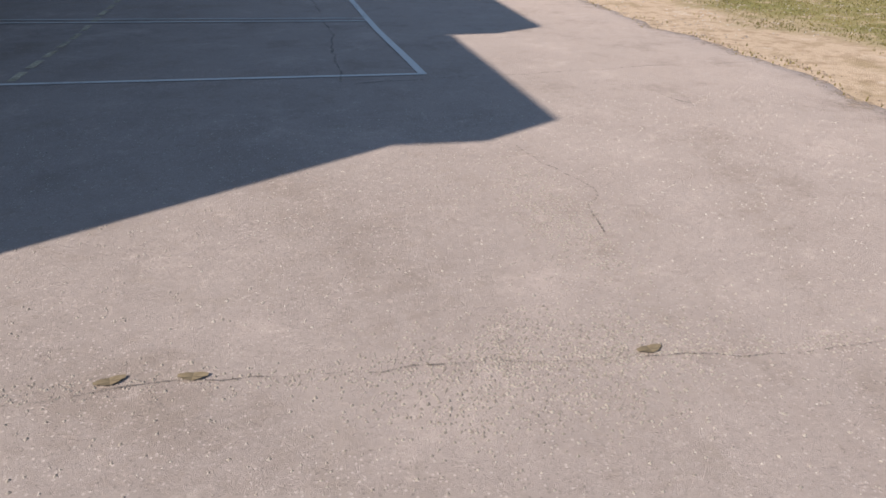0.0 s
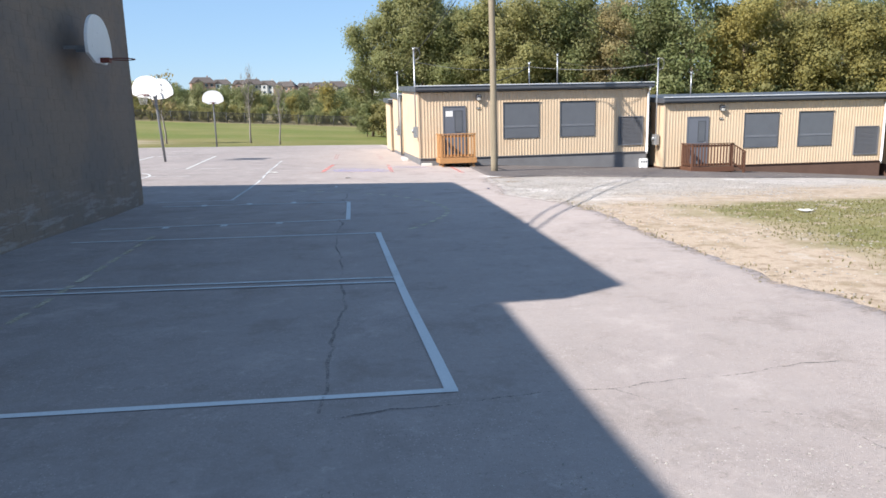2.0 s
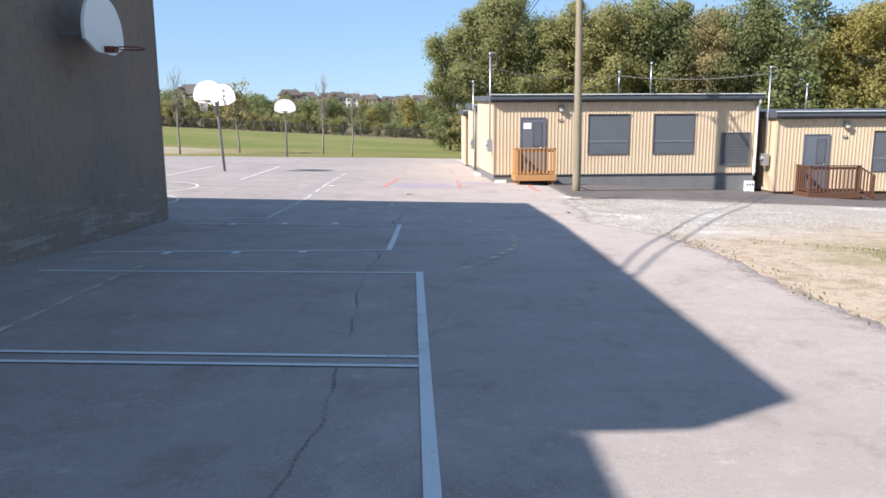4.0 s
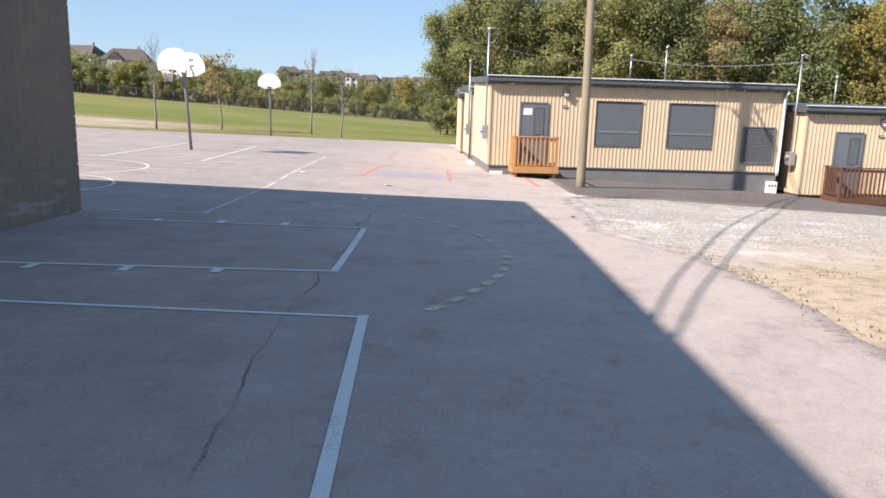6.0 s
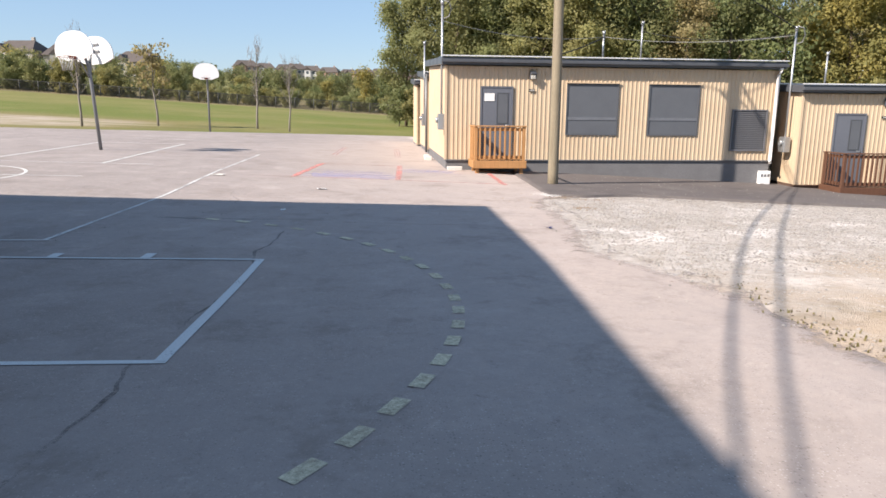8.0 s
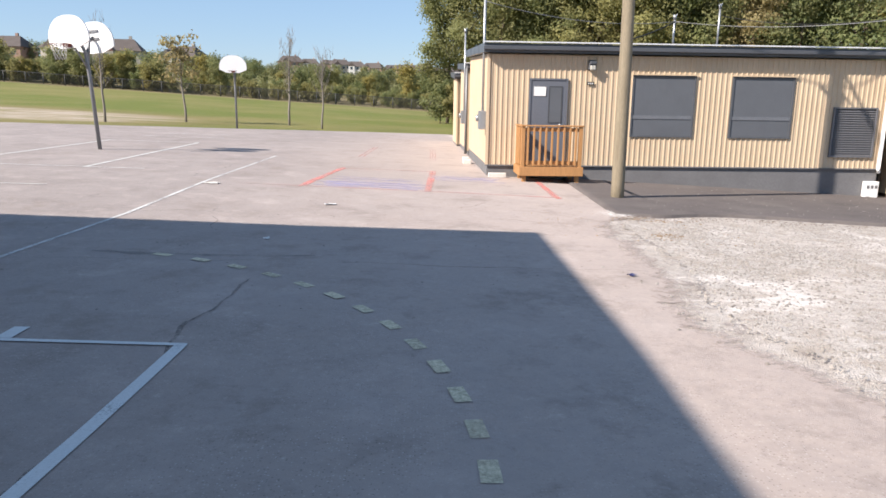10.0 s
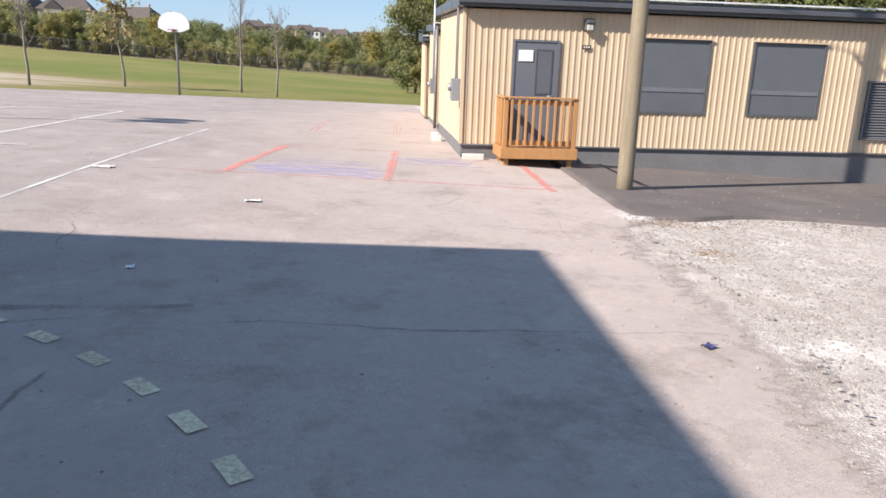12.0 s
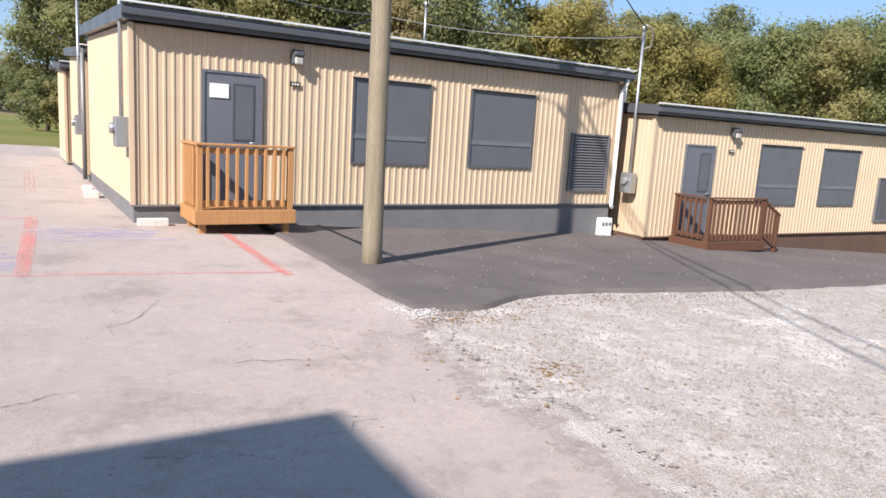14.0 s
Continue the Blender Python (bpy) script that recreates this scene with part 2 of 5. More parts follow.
def worn_paint(name, colour, keep=0.42, soft=0.2, scale=14.0, rough=0.8):
    """Thin paint or chalk that has rubbed off the ground here and there."""
    m, n, l, b = shader(name, rough, 0, 0.25)
    v = coords(n)
    f, w = noise_node(n, l, scale * 4, 4, v, 0.8), noise_node(n, l, scale * 0.12, 4, v)
    l.new(mix(n, l, ramp(n, l, f, 0.3, 0.7), tuple(k * 0.82 for k in colour), colour), b.inputs["Base Color"])
    a = calc(n, l, "ADD", calc(n, l, "MULTIPLY", f, 0.6), calc(n, l, "MULTIPLY", w, 0.55))
    l.new(ramp(n, l, a, keep, keep + soft), b.inputs["Alpha"])
    return m


EARTH = earth_material()
LINE_WHITE = worn_paint("worn_white_line", (0.62, 0.64, 0.64), 0.30, 0.2)
LINE_THIN = worn_paint("faded_white_line", (0.66, 0.66, 0.64), 0.33, 0.22)
LINE_YELLOW = worn_paint("worn_yellow_line", (0.66, 0.60, 0.43), 0.25, 0.42, 7)
LINE_FAINT = worn_paint("faint_yellow_line", (0.62, 0.57, 0.43), 0.30, 0.45, 9)
CHALK_PINK = worn_paint("pink_chalk", (0.80, 0.33, 0.29), 0.44, 0.42, 9)
CHALK_FAINT = worn_paint("thin_pink_chalk", (0.76, 0.33, 0.30), 0.46, 0.5, 7)
CHALK_BLUE = worn_paint("thin_violet_chalk", (0.45, 0.42, 0.66), 0.42, 0.65, 6)
LINE_CHIPPED = worn_paint("chipped_white_line", (0.62, 0.62, 0.61), 0.41, 0.2, 10)
STAIN = worn_paint("crack_stain", (0.15, 0.135, 0.125), 0.50, 0.45, 9)
TAR = worn_paint("crack_filler", (0.125, 0.112, 0.103), 0.50, 0.34, 9)
CRACK = worn_paint("open_crack", (0.125, 0.11, 0.10), 0.55, 0.18, 9)


def block_material(name, base, grey, salt):
    """Painted block: grey and brown weathering, pale salt streaks low down."""
    m, n, l, b = shader(name, 0.95, 0, 0.1)
    g = n.new("ShaderNodeNewGeometry")
    v = g.outputs["Position"]
    sep = n.new("ShaderNodeSeparateXYZ")
    l.new(v, sep.inputs[0])
    flat = n.new("ShaderNodeMapping")
    flat.inputs["Scale"].default_value = (0.7, 0.7, 5.0)
    l.new(v, flat.inputs[0])
    fine, wide, bed = noise_node(n, l, 60, 5, v), noise_node(n, l, 0.7, 6, v), noise_node(n, l, 1.4, 6, flat.outputs[0], 0.7)
    col = mix(n, l, ramp(n, l, fine, 0.3, 0.7), tuple(k * 0.8 for k in base), tuple(k * 1.12 for k in base))
    col = mix(n, l, ramp(n, l, wide, 0.42, 0.60, 0, 0.8), col, grey)
    col = mix(n, l, ramp(n, l, noise_node(n, l, 2.3, 7, v, 0.7), 0.55, 0.70, 0, 0.5), col, tuple(k * 0.7 for k in grey))
    low = ramp(n, l, calc(n, l, "ADD", sep.outputs[2], calc(n, l, "MULTIPLY", calc(n, l, "SUBTRACT", wide, 0.5), 2.4)), 0.25, 0.95, 1, 0)
    col = mix(n, l, calc(n, l, "MULTIPLY", low, ramp(n, l, bed, 0.52, 0.60, 0, 0.8)), col, salt)
    l.new(col, b.inputs["Base Color"])
    bump(n, l, b, fine, 0.35, 0.006)
    return m


BLOCKWALL = block_material("block_wall", (0.245, 0.195, 0.155), (0.190, 0.164, 0.145), (0.31, 0.285, 0.262))
MORTAR = plain("mortar", (0.225, 0.185, 0.150), 0.95, 0, 60, 1.0, 0.2, 0.3, 0.005, None, None, 0.1)
ROOFTAR = plain("flat_roof", (0.12, 0.12, 0.12), 0.9)
PALE_DUST = plain("stone_dust", (0.68, 0.65, 0.62), 0.95)
CRUMB = plain("dark_crumbs", (0.13, 0.10, 0.08), 0.9)
BROWN_LEAF = plain("brown_leaf", (0.16, 0.13, 0.085), 0.8)
SIDING = plain("tan_siding", (0.555, 0.434, 0.302), 0.45, 0, 30, 0.8, 0.07, 0.05, 0.002, None, (0.50, 0.37, 0.245), 0.4)
SKIRT_GREY = plain("grey_skirting", (0.165, 0.163, 0.168), 0.7, 0, 35, 1.2, 0.18)
SKIRT_BROWN = plain("brown_skirting", (0.115, 0.07, 0.052), 0.75, 0, 35, 1.2, 0.2)
FASCIA = plain("charcoal_metal_trim", (0.075, 0.08, 0.092), 0.4, 0.0, 20, 1.0, 0.15, 0.05, 0.002, None, None, 0.5)
DRIP = plain("pale_drip_edge", (0.70, 0.71, 0.72), 0.4, 0.2, 25, 1.0, 0.12)
DOOR_GREY = plain("grey_steel_door", (0.125, 0.135, 0.160), 0.45, 0, 30, 1.2, 0.08, 0.04, 0.002, None, None, 0.4)
SCREEN = plain("window_screen", (0.105, 0.113, 0.128), 0.5, 0, 300, 1.4, 0.18, 0.1, 0.001, None, None, 0.5)
SCREEN_RIM = plain("screen_frame", (0.092, 0.098, 0.110), 0.5)
RAIL_PALE = plain("pale_rail", (0.150, 0.160, 0.180), 0.5)
DARKFRAME = plain("dark_frame", (0.075, 0.08, 0.09), 0.45)
LOUVRE = plain("louvre_metal", (0.17, 0.172, 0.185), 0.5, 0.2)
WHITE = plain("white_paint", (0.78, 0.78, 0.77), 0.5, 0, 30, 2.0, 0.07, 0.05, 0.002)
WHITE_DIRTY = plain("weathered_white", (0.62, 0.60, 0.56), 0.8, 0, 40, 3.0, 0.2)
BOARD_WHITE = plain("backboard_white", (0.80, 0.80, 0.79), 0.35, 0, 20, 2.5, 0.05, 0.03, 0.002, None, None, 0.5)
FENCE_DARK = plain("dark_fence_steel", (0.07, 0.07, 0.068), 0.6, 0.3)
GALV = plain("galvanised_steel", (0.42, 0.43, 0.44), 0.42, 0.75, 40, 3.0, 0.15)
POLE_GREY = plain("painted_steel_pole", (0.23, 0.235, 0.245), 0.5, 0.4, 40, 3.0, 0.2)
RIM = plain("red_rim", (0.15, 0.042, 0.03), 0.5, 0.3)
NET = plain("worn_net", (0.62, 0.60, 0.57), 0.9)
CEDAR = plain("cedar_boards", (0.43, 0.225, 0.092), 0.65, 0, 30, 2.5, 0.28, 0.2, 0.004, (9, 9, 0.9))
BROWNWOOD = plain("brown_stained_boards", (0.115, 0.055, 0.034), 0.6, 0, 30, 2.5, 0.25, 0.2, 0.004, (9, 9, 0.9))
UTILITY = plain("weathered_pole_wood", (0.255, 0.215, 0.152), 0.85, 0, 26, 2.0, 0.32, 0.5, 0.012, (7, 7, 0.35), (0.16, 0.13, 0.09))
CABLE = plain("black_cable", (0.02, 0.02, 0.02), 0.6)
CABLE_GREY = plain("grey_cable", (0.25, 0.25, 0.25), 0.6)
BARK = plain("bark", (0.14, 0.11, 0.085), 0.9, 0, 18, 1.2, 0.35, 0.6, 0.02, (3, 3, 0.6))
BARK_PALE = plain("pale_bark", (0.23, 0.205, 0.18), 0.9, 0, 18, 1.2, 0.3, 0.5, 0.01, (3, 3, 0.6))
LAMP_GLASS = plain("lamp_lens", (0.45, 0.44, 0.40), 0.25)
# brick a little paler than its own colour, for haze over the distance
BRICK_FAR = plain("far_brick", (0.36, 0.235, 0.19), 0.9, 0, 6, 0.3, 0.2)
STONE_FAR = plain("far_render", (0.40, 0.37, 0.33), 0.9, 0, 6, 0.3, 0.15)
PALE_FAR = plain("far_pale_siding", (0.60, 0.60, 0.58), 0.8, 0, 6, 0.3, 0.1)
SHINGLE = plain("far_shingles", (0.105, 0.088, 0.080), 0.9, 0, 8, 0.4, 0.2)
GLASS_FAR = plain("far_window", (0.06, 0.075, 0.09), 0.15, 0, 5, 0.4, 0.2, 0.0)
# tree leaf colours are lifted and blued, with distance haze put into them
LEAF_GREEN = leaf_material("green_leaves", (0.146, 0.191, 0.078), (0.289, 0.316, 0.132), (0.277, 0.258, 0.116))
LEAF_OLIVE = leaf_material("olive_leaves", (0.188, 0.196, 0.081), (0.383, 0.360, 0.145), (0.309, 0.281, 0.127))
LEAF_GOLD = leaf_material("gold_leaves", (0.253, 0.224, 0.073), (0.493, 0.400, 0.123), (0.234, 0.234, 0.099))
LEAF_RUST = leaf_material("rust_leaves", (0.239, 0.202, 0.109), (0.417, 0.331, 0.164), (0.340, 0.292, 0.136))
LEAF_DARK = leaf_material("dark_leaves", (0.117, 0.163, 0.072), (0.265, 0.297, 0.121), (0.253, 0.240, 0.116))
GRASS_BLADE = leaf_material("grass_blades", (0.24, 0.235, 0.09), (0.38, 0.345, 0.15), (0.46, 0.39, 0.21))
STONE = leaf_material("loose_stone", (0.22, 0.20, 0.185), (0.66, 0.62, 0.58), (0.46, 0.42, 0.38))
STRAW = leaf_material("dry_leaf", (0.34, 0.20, 0.07), (0.52, 0.34, 0.14), (0.22, 0.13, 0.06))


# ---- shape helpers ----
def mesh_of(name, bm):
    me = bpy.data.meshes.new(name)
    bm.normal_update()
    bm.to_mesh(me)
    bm.free()
    return me


def part(name, bm, material, parent, label=""):
    ob = new(name, mesh_of(name, bm) if isinstance(bm, bmesh.types.BMesh) else bm)
    if not ob.data.materials:
        ob.data.materials.append(material)
    ob.parent = parent
    return tagged(ob, label)


def thing(name, m, label, category, group="", kind=""):
    ob = new(name)
    ob.empty_display_size = 0.2
    ob.matrix_basis = m
    return tagged(ob, label, category, group, kind)


def solo(name, bm, material, label, category="", group="", kind="", m=None):
    ob = new(name, mesh_of(name, bm) if isinstance(bm, bmesh.types.BMesh) else bm)
    if not ob.data.materials:
        ob.data.materials.append(material)
    if m is not None:
        ob.matrix_basis = m
    return tagged(ob, label, category, group, kind)


def at(x, y, dz=0.0, rz=0.0):
    return pose(x, y, ground(x, y) + dz, 0, 0, rz)


def box(bm, x0, x1, y0, y1, z0, z1, bevel=0.0):
    vs = [bm.verts.new((x, y, z)) for x in (x0, x1) for y in (y0, y1) for z in (z0, z1)]
    fs = [bm.faces.new([vs[i] for i in q]) for q in ((0, 1, 3, 2), (4, 6, 7, 5), (0, 4, 5, 1), (2, 3, 7, 6), (0, 2, 6, 4), (1, 5, 7, 3))]
    if bevel:
        es = list({e for f in fs for e in f.edges})
        bmesh.ops.bevel(bm, geom=es, offset=bevel, segments=1, affect="EDGES", profile=0.5)
    return bm


def boxes(*rows, bevel=0.0):
    bm = bmesh.new()
    for r in rows:
        box(bm, *r, bevel=bevel)
    return bm


def tube(bm, pts, radii, sides=8, caps=True):
    """A round bar along points, with a radius for each."""
    pts = [Vector(p) for p in pts]
    if not isinstance(radii, (list, tuple)):
        radii = [radii] * len(pts)
    rings = []
    for i, p in enumerate(pts):
        way = (pts[min(i + 1, len(pts) - 1)] - pts[max(i - 1, 0)]).normalized()
        side = way.cross(Vector((0, 0, 1)) if abs(way.z) < 0.9 else Vector((1, 0, 0))).normalized()
        up = side.cross(way)
        rings.append([bm.verts.new(p + radii[i] * (math.cos(a) * side + math.sin(a) * up)) for a in (2 * math.pi * k / sides for k in range(sides))])
    for a, b in zip(rings, rings[1:]):
        for k in range(sides):
            f = bm.faces.new((a[k], a[(k + 1) % sides], b[(k + 1) % sides], b[k]))
            f.smooth = True
    if caps:
        bm.faces.new(rings[0][::-1])
        bm.faces.new(rings[-1])
    return bm


def bar(pts, radii, sides=8):
    return tube(bmesh.new(), pts, radii, sides)


def sag(a, b, drop, steps=14):
    a, b = Vector(a), Vector(b)
    return [a.lerp(b, k / steps) - Vector((0, 0, 4 * drop * (k / steps) * (1 - k / steps))) for k in range(steps + 1)]


def smooth(k):
    k = min(1.0, max(0.0, k))
    return k * k * (3 - 2 * k)


def ground(x, y):
    """The height of the ground: a flat yard that falls away beside the classrooms, and a field that rises to the west."""
    u = min(30.0, max(-60.0, x))
    h = -0.02 - 0.03 * (u + 2) if u < -2 else -0.02 - 0.033 * (u + 2) - 0.0007 * (u + 2) ** 2
    z = smooth((y - 13) / 18) * h + 0.1 * smooth((10.2 - y) / 4) - 0.07 * smooth((y - 14.5) / 4) * smooth((30 - y) / 6)
    if y > 50:
        k = smooth((y - 50) / 80)
        z = (1 - k) * z + k * (0.45 - 0.055 * min(30.0, max(-110.0, x)))
    if y > 130:
        z += 0.05 * (min(y, 430.0) - 130)
    return z


def wiggle(x, y, size, amount):
    return amount * noise.noise(Vector((x / size, y / size, 3.7)))


# ---- ground, yard and pad ----
def sheet(name, xs, ys, lift, material):
    verts = [(x, y, ground(x, y) + lift) for y in ys for x in xs]
    w = len(xs)
    faces = [(j * w + i, j * w + i + 1, (j + 1) * w + i + 1, (j + 1) * w + i) for j in range(len(ys) - 1) for i in range(w - 1)]
    me = bpy.data.meshes.new(name)
    me.from_pydata(verts, [], faces)
    me.materials.append(material)
    for p in me.polygons:
        p.use_smooth = True
    return me


def spread(*runs):
    out = []
    for a, b, n in runs:
        out += [a + (b - a) * k / n for k in range(n)]
    return out + [runs[-1][1]]


tagged(new("ground", sheet("ground", spread((-1500, -200, 8), (-200, -60, 14), (-60, 40, 100), (40, 200, 16), (200, 1500, 8)),
                           spread((-800, -60, 6), (-60, 0, 12), (0, 70, 90), (70, 440, 40), (440, 2500, 8)), 0.0, EARTH)),
       "gravel, sandy earth and mown grass around the yard", "ground", kind="structure")


def yard_edge(y):
    """Where the old asphalt ends beside the gravel."""
    base = 3.95 + 0.5 * smooth((y - 9) / 8) - 0.35 * smooth((y - 17.5) / 3) + 0.55 * smooth((y - 21.5) / 4) + 0.75 * smooth((y - 25.6) / 1.2) if y < 33 else 4.9
    return base + wiggle(1, y, 2.2, 0.3) + wiggle(5, y, 0.5, 0.12) + wiggle(9, y, 0.16, 0.05)


def far_edge(x):
    return 57.0 + 0.4 * max(-45, x) + wiggle(x, 9, 3, 0.5) + wiggle(x, 2, 0.8, 0.15)


def build_yard():
    bm = bmesh.new()
    rim = bm.verts.layers.float.new("rim")
    ys = spread((-30, -2, 14), (-2, 34, 180), (34, 46, 24))
    rows = []
    for y in ys:
        e = yard_edge(y)
        xs = spread((-60, -20, 8), (-20, e - 1.2, 24), (e - 1.2, e, 5))
        rows.append([bm.verts.new((x, y, ground(x, y) + (0.022 if x < e - 0.9 else 0.022 - 0.016 * (x - e + 0.9) / 0.9))) for x in xs] + [bm.verts.new((e + 0.05, y, ground(e, y) - 0.03))])
        for v in rows[-1][-6:]:
            v[rim] = min(1.0, max(0.0, (v.co.x - e + 1.02 + 0.18 * smooth((y - 16.5) / 2)) / (1.2 - 0.25 * smooth((y - 16.5) / 2))))
    # the far part ends along the grass
    cols = len(rows[0])
    for k in range(1, 9):
        row = []
        for i in range(cols):
            x = rows[len(ys) - 1][i].co.x
            x = min(x, 4.9 - 0.25 * k) if i >= cols - 6 else x
            top = max(46.5, far_edge(x))
            y = 46 + (top - 46) * k / 8
            row.append(bm.verts.new((x, y, ground(x, y) + (0.02 if k < 8 else -0.02))))
        rows.append(row)
    for a, b in zip(rows, rows[1:]):
        for i in range(cols - 1):
            f = bm.faces.new((a[i], a[i + 1], b[i + 1], b[i]))
            f.smooth = i < cols - 2
    solo("pavement", bm, ASPHALT, "weathered pale grey asphalt schoolyard with cracks and stains", "pavement", kind="structure")


build_yard()


def build_pad():
    """New dark asphalt in front of the classrooms, a few centimetres proud."""
    bm = bmesh.new()
    xs = spread((4.75, 8, 26), (8, 24, 64), (24, 34, 12))
    rows = []
    for x in xs:
        near = 26.62 + 0.55 * smooth((x - 5) / 2.2) - 0.25 * smooth((x - 8) / 3) + 2.3 * smooth((x - 14) / 8) + wiggle(x, 1, 1.1, 0.16) + wiggle(x, 4, 0.3, 0.05)
        ys = [near - 0.04, near] + spread((near + 0.1, 33.2, 10))
        rows.append([bm.verts.new((x + (0.25 * (y - 26.6) / 6 if x < 6 else 0) + (wiggle(1, y, 0.6, 0.06) if x < 4.8 else 0), y, ground(x, y) + (0.055 if i else 0.0))) for i, y in enumerate(ys)])
    rows.insert(0, [bm.verts.new((v.co.x - 0.06, v.co.y, v.co.z - 0.05)) for v in rows[0]])
    for a, b in zip(rows, rows[1:]):
        for i in range(len(a) - 1):
            f = bm.faces.new((a[i], b[i], b[i + 1], a[i + 1]))
            f.smooth = i > 0
    solo("pathway", bm, PAD, "new dark asphalt apron in front of the portable classrooms", "pavement", kind="structure")


build_pad()


# ---- markings on the yard ----
LIFT = 0.028


def stripe(pts, width, step=0.6, lift=LIFT):
    """A band that lies on the ground along points."""
    bm = bmesh.new()
    fine = []
    for a, b in zip(pts, pts[1:]):
        a, b = Vector(a), Vector(b)
        k = max(1, int((b - a).length / step))
        fine += [a.lerp(b, i / k) for i in range(k)]
    fine.append(Vector(pts[-1]))
    prev = None
    for i, p in enumerate(fine):
        w = width(i / max(1, len(fine) - 1)) if callable(width) else width
        way = (fine[min(i + 1, len(fine) - 1)] - fine[max(i - 1, 0)]).normalized()
        side = Vector((way.y, -way.x)) * w / 2
        pair = [bm.verts.new((q.x, q.y, ground(q.x, q.y) + lift)) for q in (p - side, p + side)]
        if prev:
            bm.faces.new((prev[0], prev[1], pair[1], pair[0]))
        prev = pair
    return bm


def marking(name, label, material, pieces, piece_name="line"):
    top = thing(name, pose(0, 0, 0), label, "court marking", "yard markings")
    for i, (pts, w) in enumerate(pieces):
        part(piece_name, stripe(pts, w, lift=LIFT + 0.0015 * (i % 4)), material, top)
    return top


marking("court_lines", "worn white painted court box on the asphalt", LINE_WHITE, [
    ([(-5.6, 6.98), (-0.12, 6.6)], 0.07), ([(-0.165, 6.6), (-0.175, 13.9)], 0.09),
    ([(-5.4, 11.0), (-0.22, 10.46)], 0.055), ([(-5.4, 10.74), (-0.22, 10.23)], 0.055), ([(-5.2, 14.35), (-0.12, 13.84)], 0.06)])
marking("court_lines", "white painted court box with short tick marks", LINE_WHITE, [
    ([(-5.2, 15.88), (-0.585, 15.72)], 0.07), ([(-0.63, 15.72), (-0.53, 19.2)], 0.09), ([(-4.9, 19.42), (-0.49, 19.2)], 0.055),
    ([(-1.93, 15.5), (-1.93, 15.76)], 0.12), ([(-2.95, 15.52), (-2.95, 15.78)], 0.12), ([(-4.0, 15.55), (-4.0, 15.82)], 0.12),
    ([(-1.85, 19.3), (-1.85, 19.56)], 0.12), ([(-2.9, 19.3), (-2.9, 19.56)], 0.12), ([(-3.95, 19.3), (-3.95, 19.56)], 0.12)])
marking("court_lines", "long chipped white side line of the basketball court", LINE_CHIPPED, [
    ([(-3.45, 20.4), (-3.27, 25.0), (-3.2, 35.8)], 0.062), ([(-9.5, 20.3), (-3.36, 20.4)], 0.05)])
marking("court_lines", "faded white basketball key lines on the sunlit asphalt", LINE_THIN, [
    ([(-9.55, 30.4), (-9.9, 39.9)], 0.08), ([(-6.5, 30.6), (-6.87, 40.2)], 0.08), ([(-9.9, 39.9), (-6.87, 40.2)], 0.06),
    ([(-9.9, 43.2), (-6.9, 43.6)], 0.07), ([(-10.05, 45.6), (-7.2, 46.1)], 0.07), ([(-13.5, 30.2), (-5.2, 30.75)], 0.06), ([(-14, 27.2), (-5.8, 27.6)], 0.05)])
marking("court_circle", "faded white free throw circles on asphalt", LINE_THIN, [
    ([(x + r * math.cos(a), y + r * math.sin(a)) for a in (math.pi * 2 * k / 40 for k in range(41))], 0.07) for x, y, r in ((-8.95, 27.5, 1.8), (-8.45, 23.7, 1.9))])
marking("diagonal_line", "worn pale yellow dashed line on asphalt", LINE_FAINT,
        [([(-4.17 + 0.026 * (y - 7), y), (-4.17 + 0.026 * (y + 0.42 - 7), y + 0.42)], 0.085) for y in [7.0 + 0.6 * k for k in range(13)]], "dash")


def arc_point(a):
    return (-3.72 + 5.25 * math.cos(a), 17.35 + 5.25 * math.sin(a))


marking("dashed_arc", "worn yellow dashed arc painted on the asphalt", LINE_YELLOW,
        [([arc_point(radians(d - 1.25)), arc_point(radians(d)), arc_point(radians(d + 1.25))], 0.105) for d in [-37.1 + 4.35 * k + 0.045 * k * k for k in range(21)]], "dash")
def chalk(label, material, rows):
    """Bands of loose chalk strokes, rubbed to and fro between two points."""
    top = thing("chalk_marks", pose(0, 0, 0), label, "chalk drawing", "yard markings")
    for seed, (a, b, width, strokes, thick) in enumerate(rows):
        rng = random.Random(seed + 3)
        a, b = Vector(a), Vector(b)
        way = (b - a).normalized()
        side = Vector((way.y, -way.x))
        for k in range(strokes):
            o = ((k + 0.5) / strokes - 0.5 + rng.uniform(-0.12, 0.12) / strokes) * width
            p, q = a + way * rng.uniform(-0.12, 0.25) + side * o, b + way * rng.uniform(-0.3, 0.12) + side * (o + rng.uniform(-0.12, 0.12) * width)
            wave = [tuple(p.lerp(q, i / 12) + side * width * 0.16 * noise.noise(Vector((i * 0.5, k * 3.1, seed)))) for i in range(13)]
            part("chalk_stroke", stripe(wave, thick * rng.uniform(0.6, 1.3), 9, LIFT + 0.0005 * k), material, top)


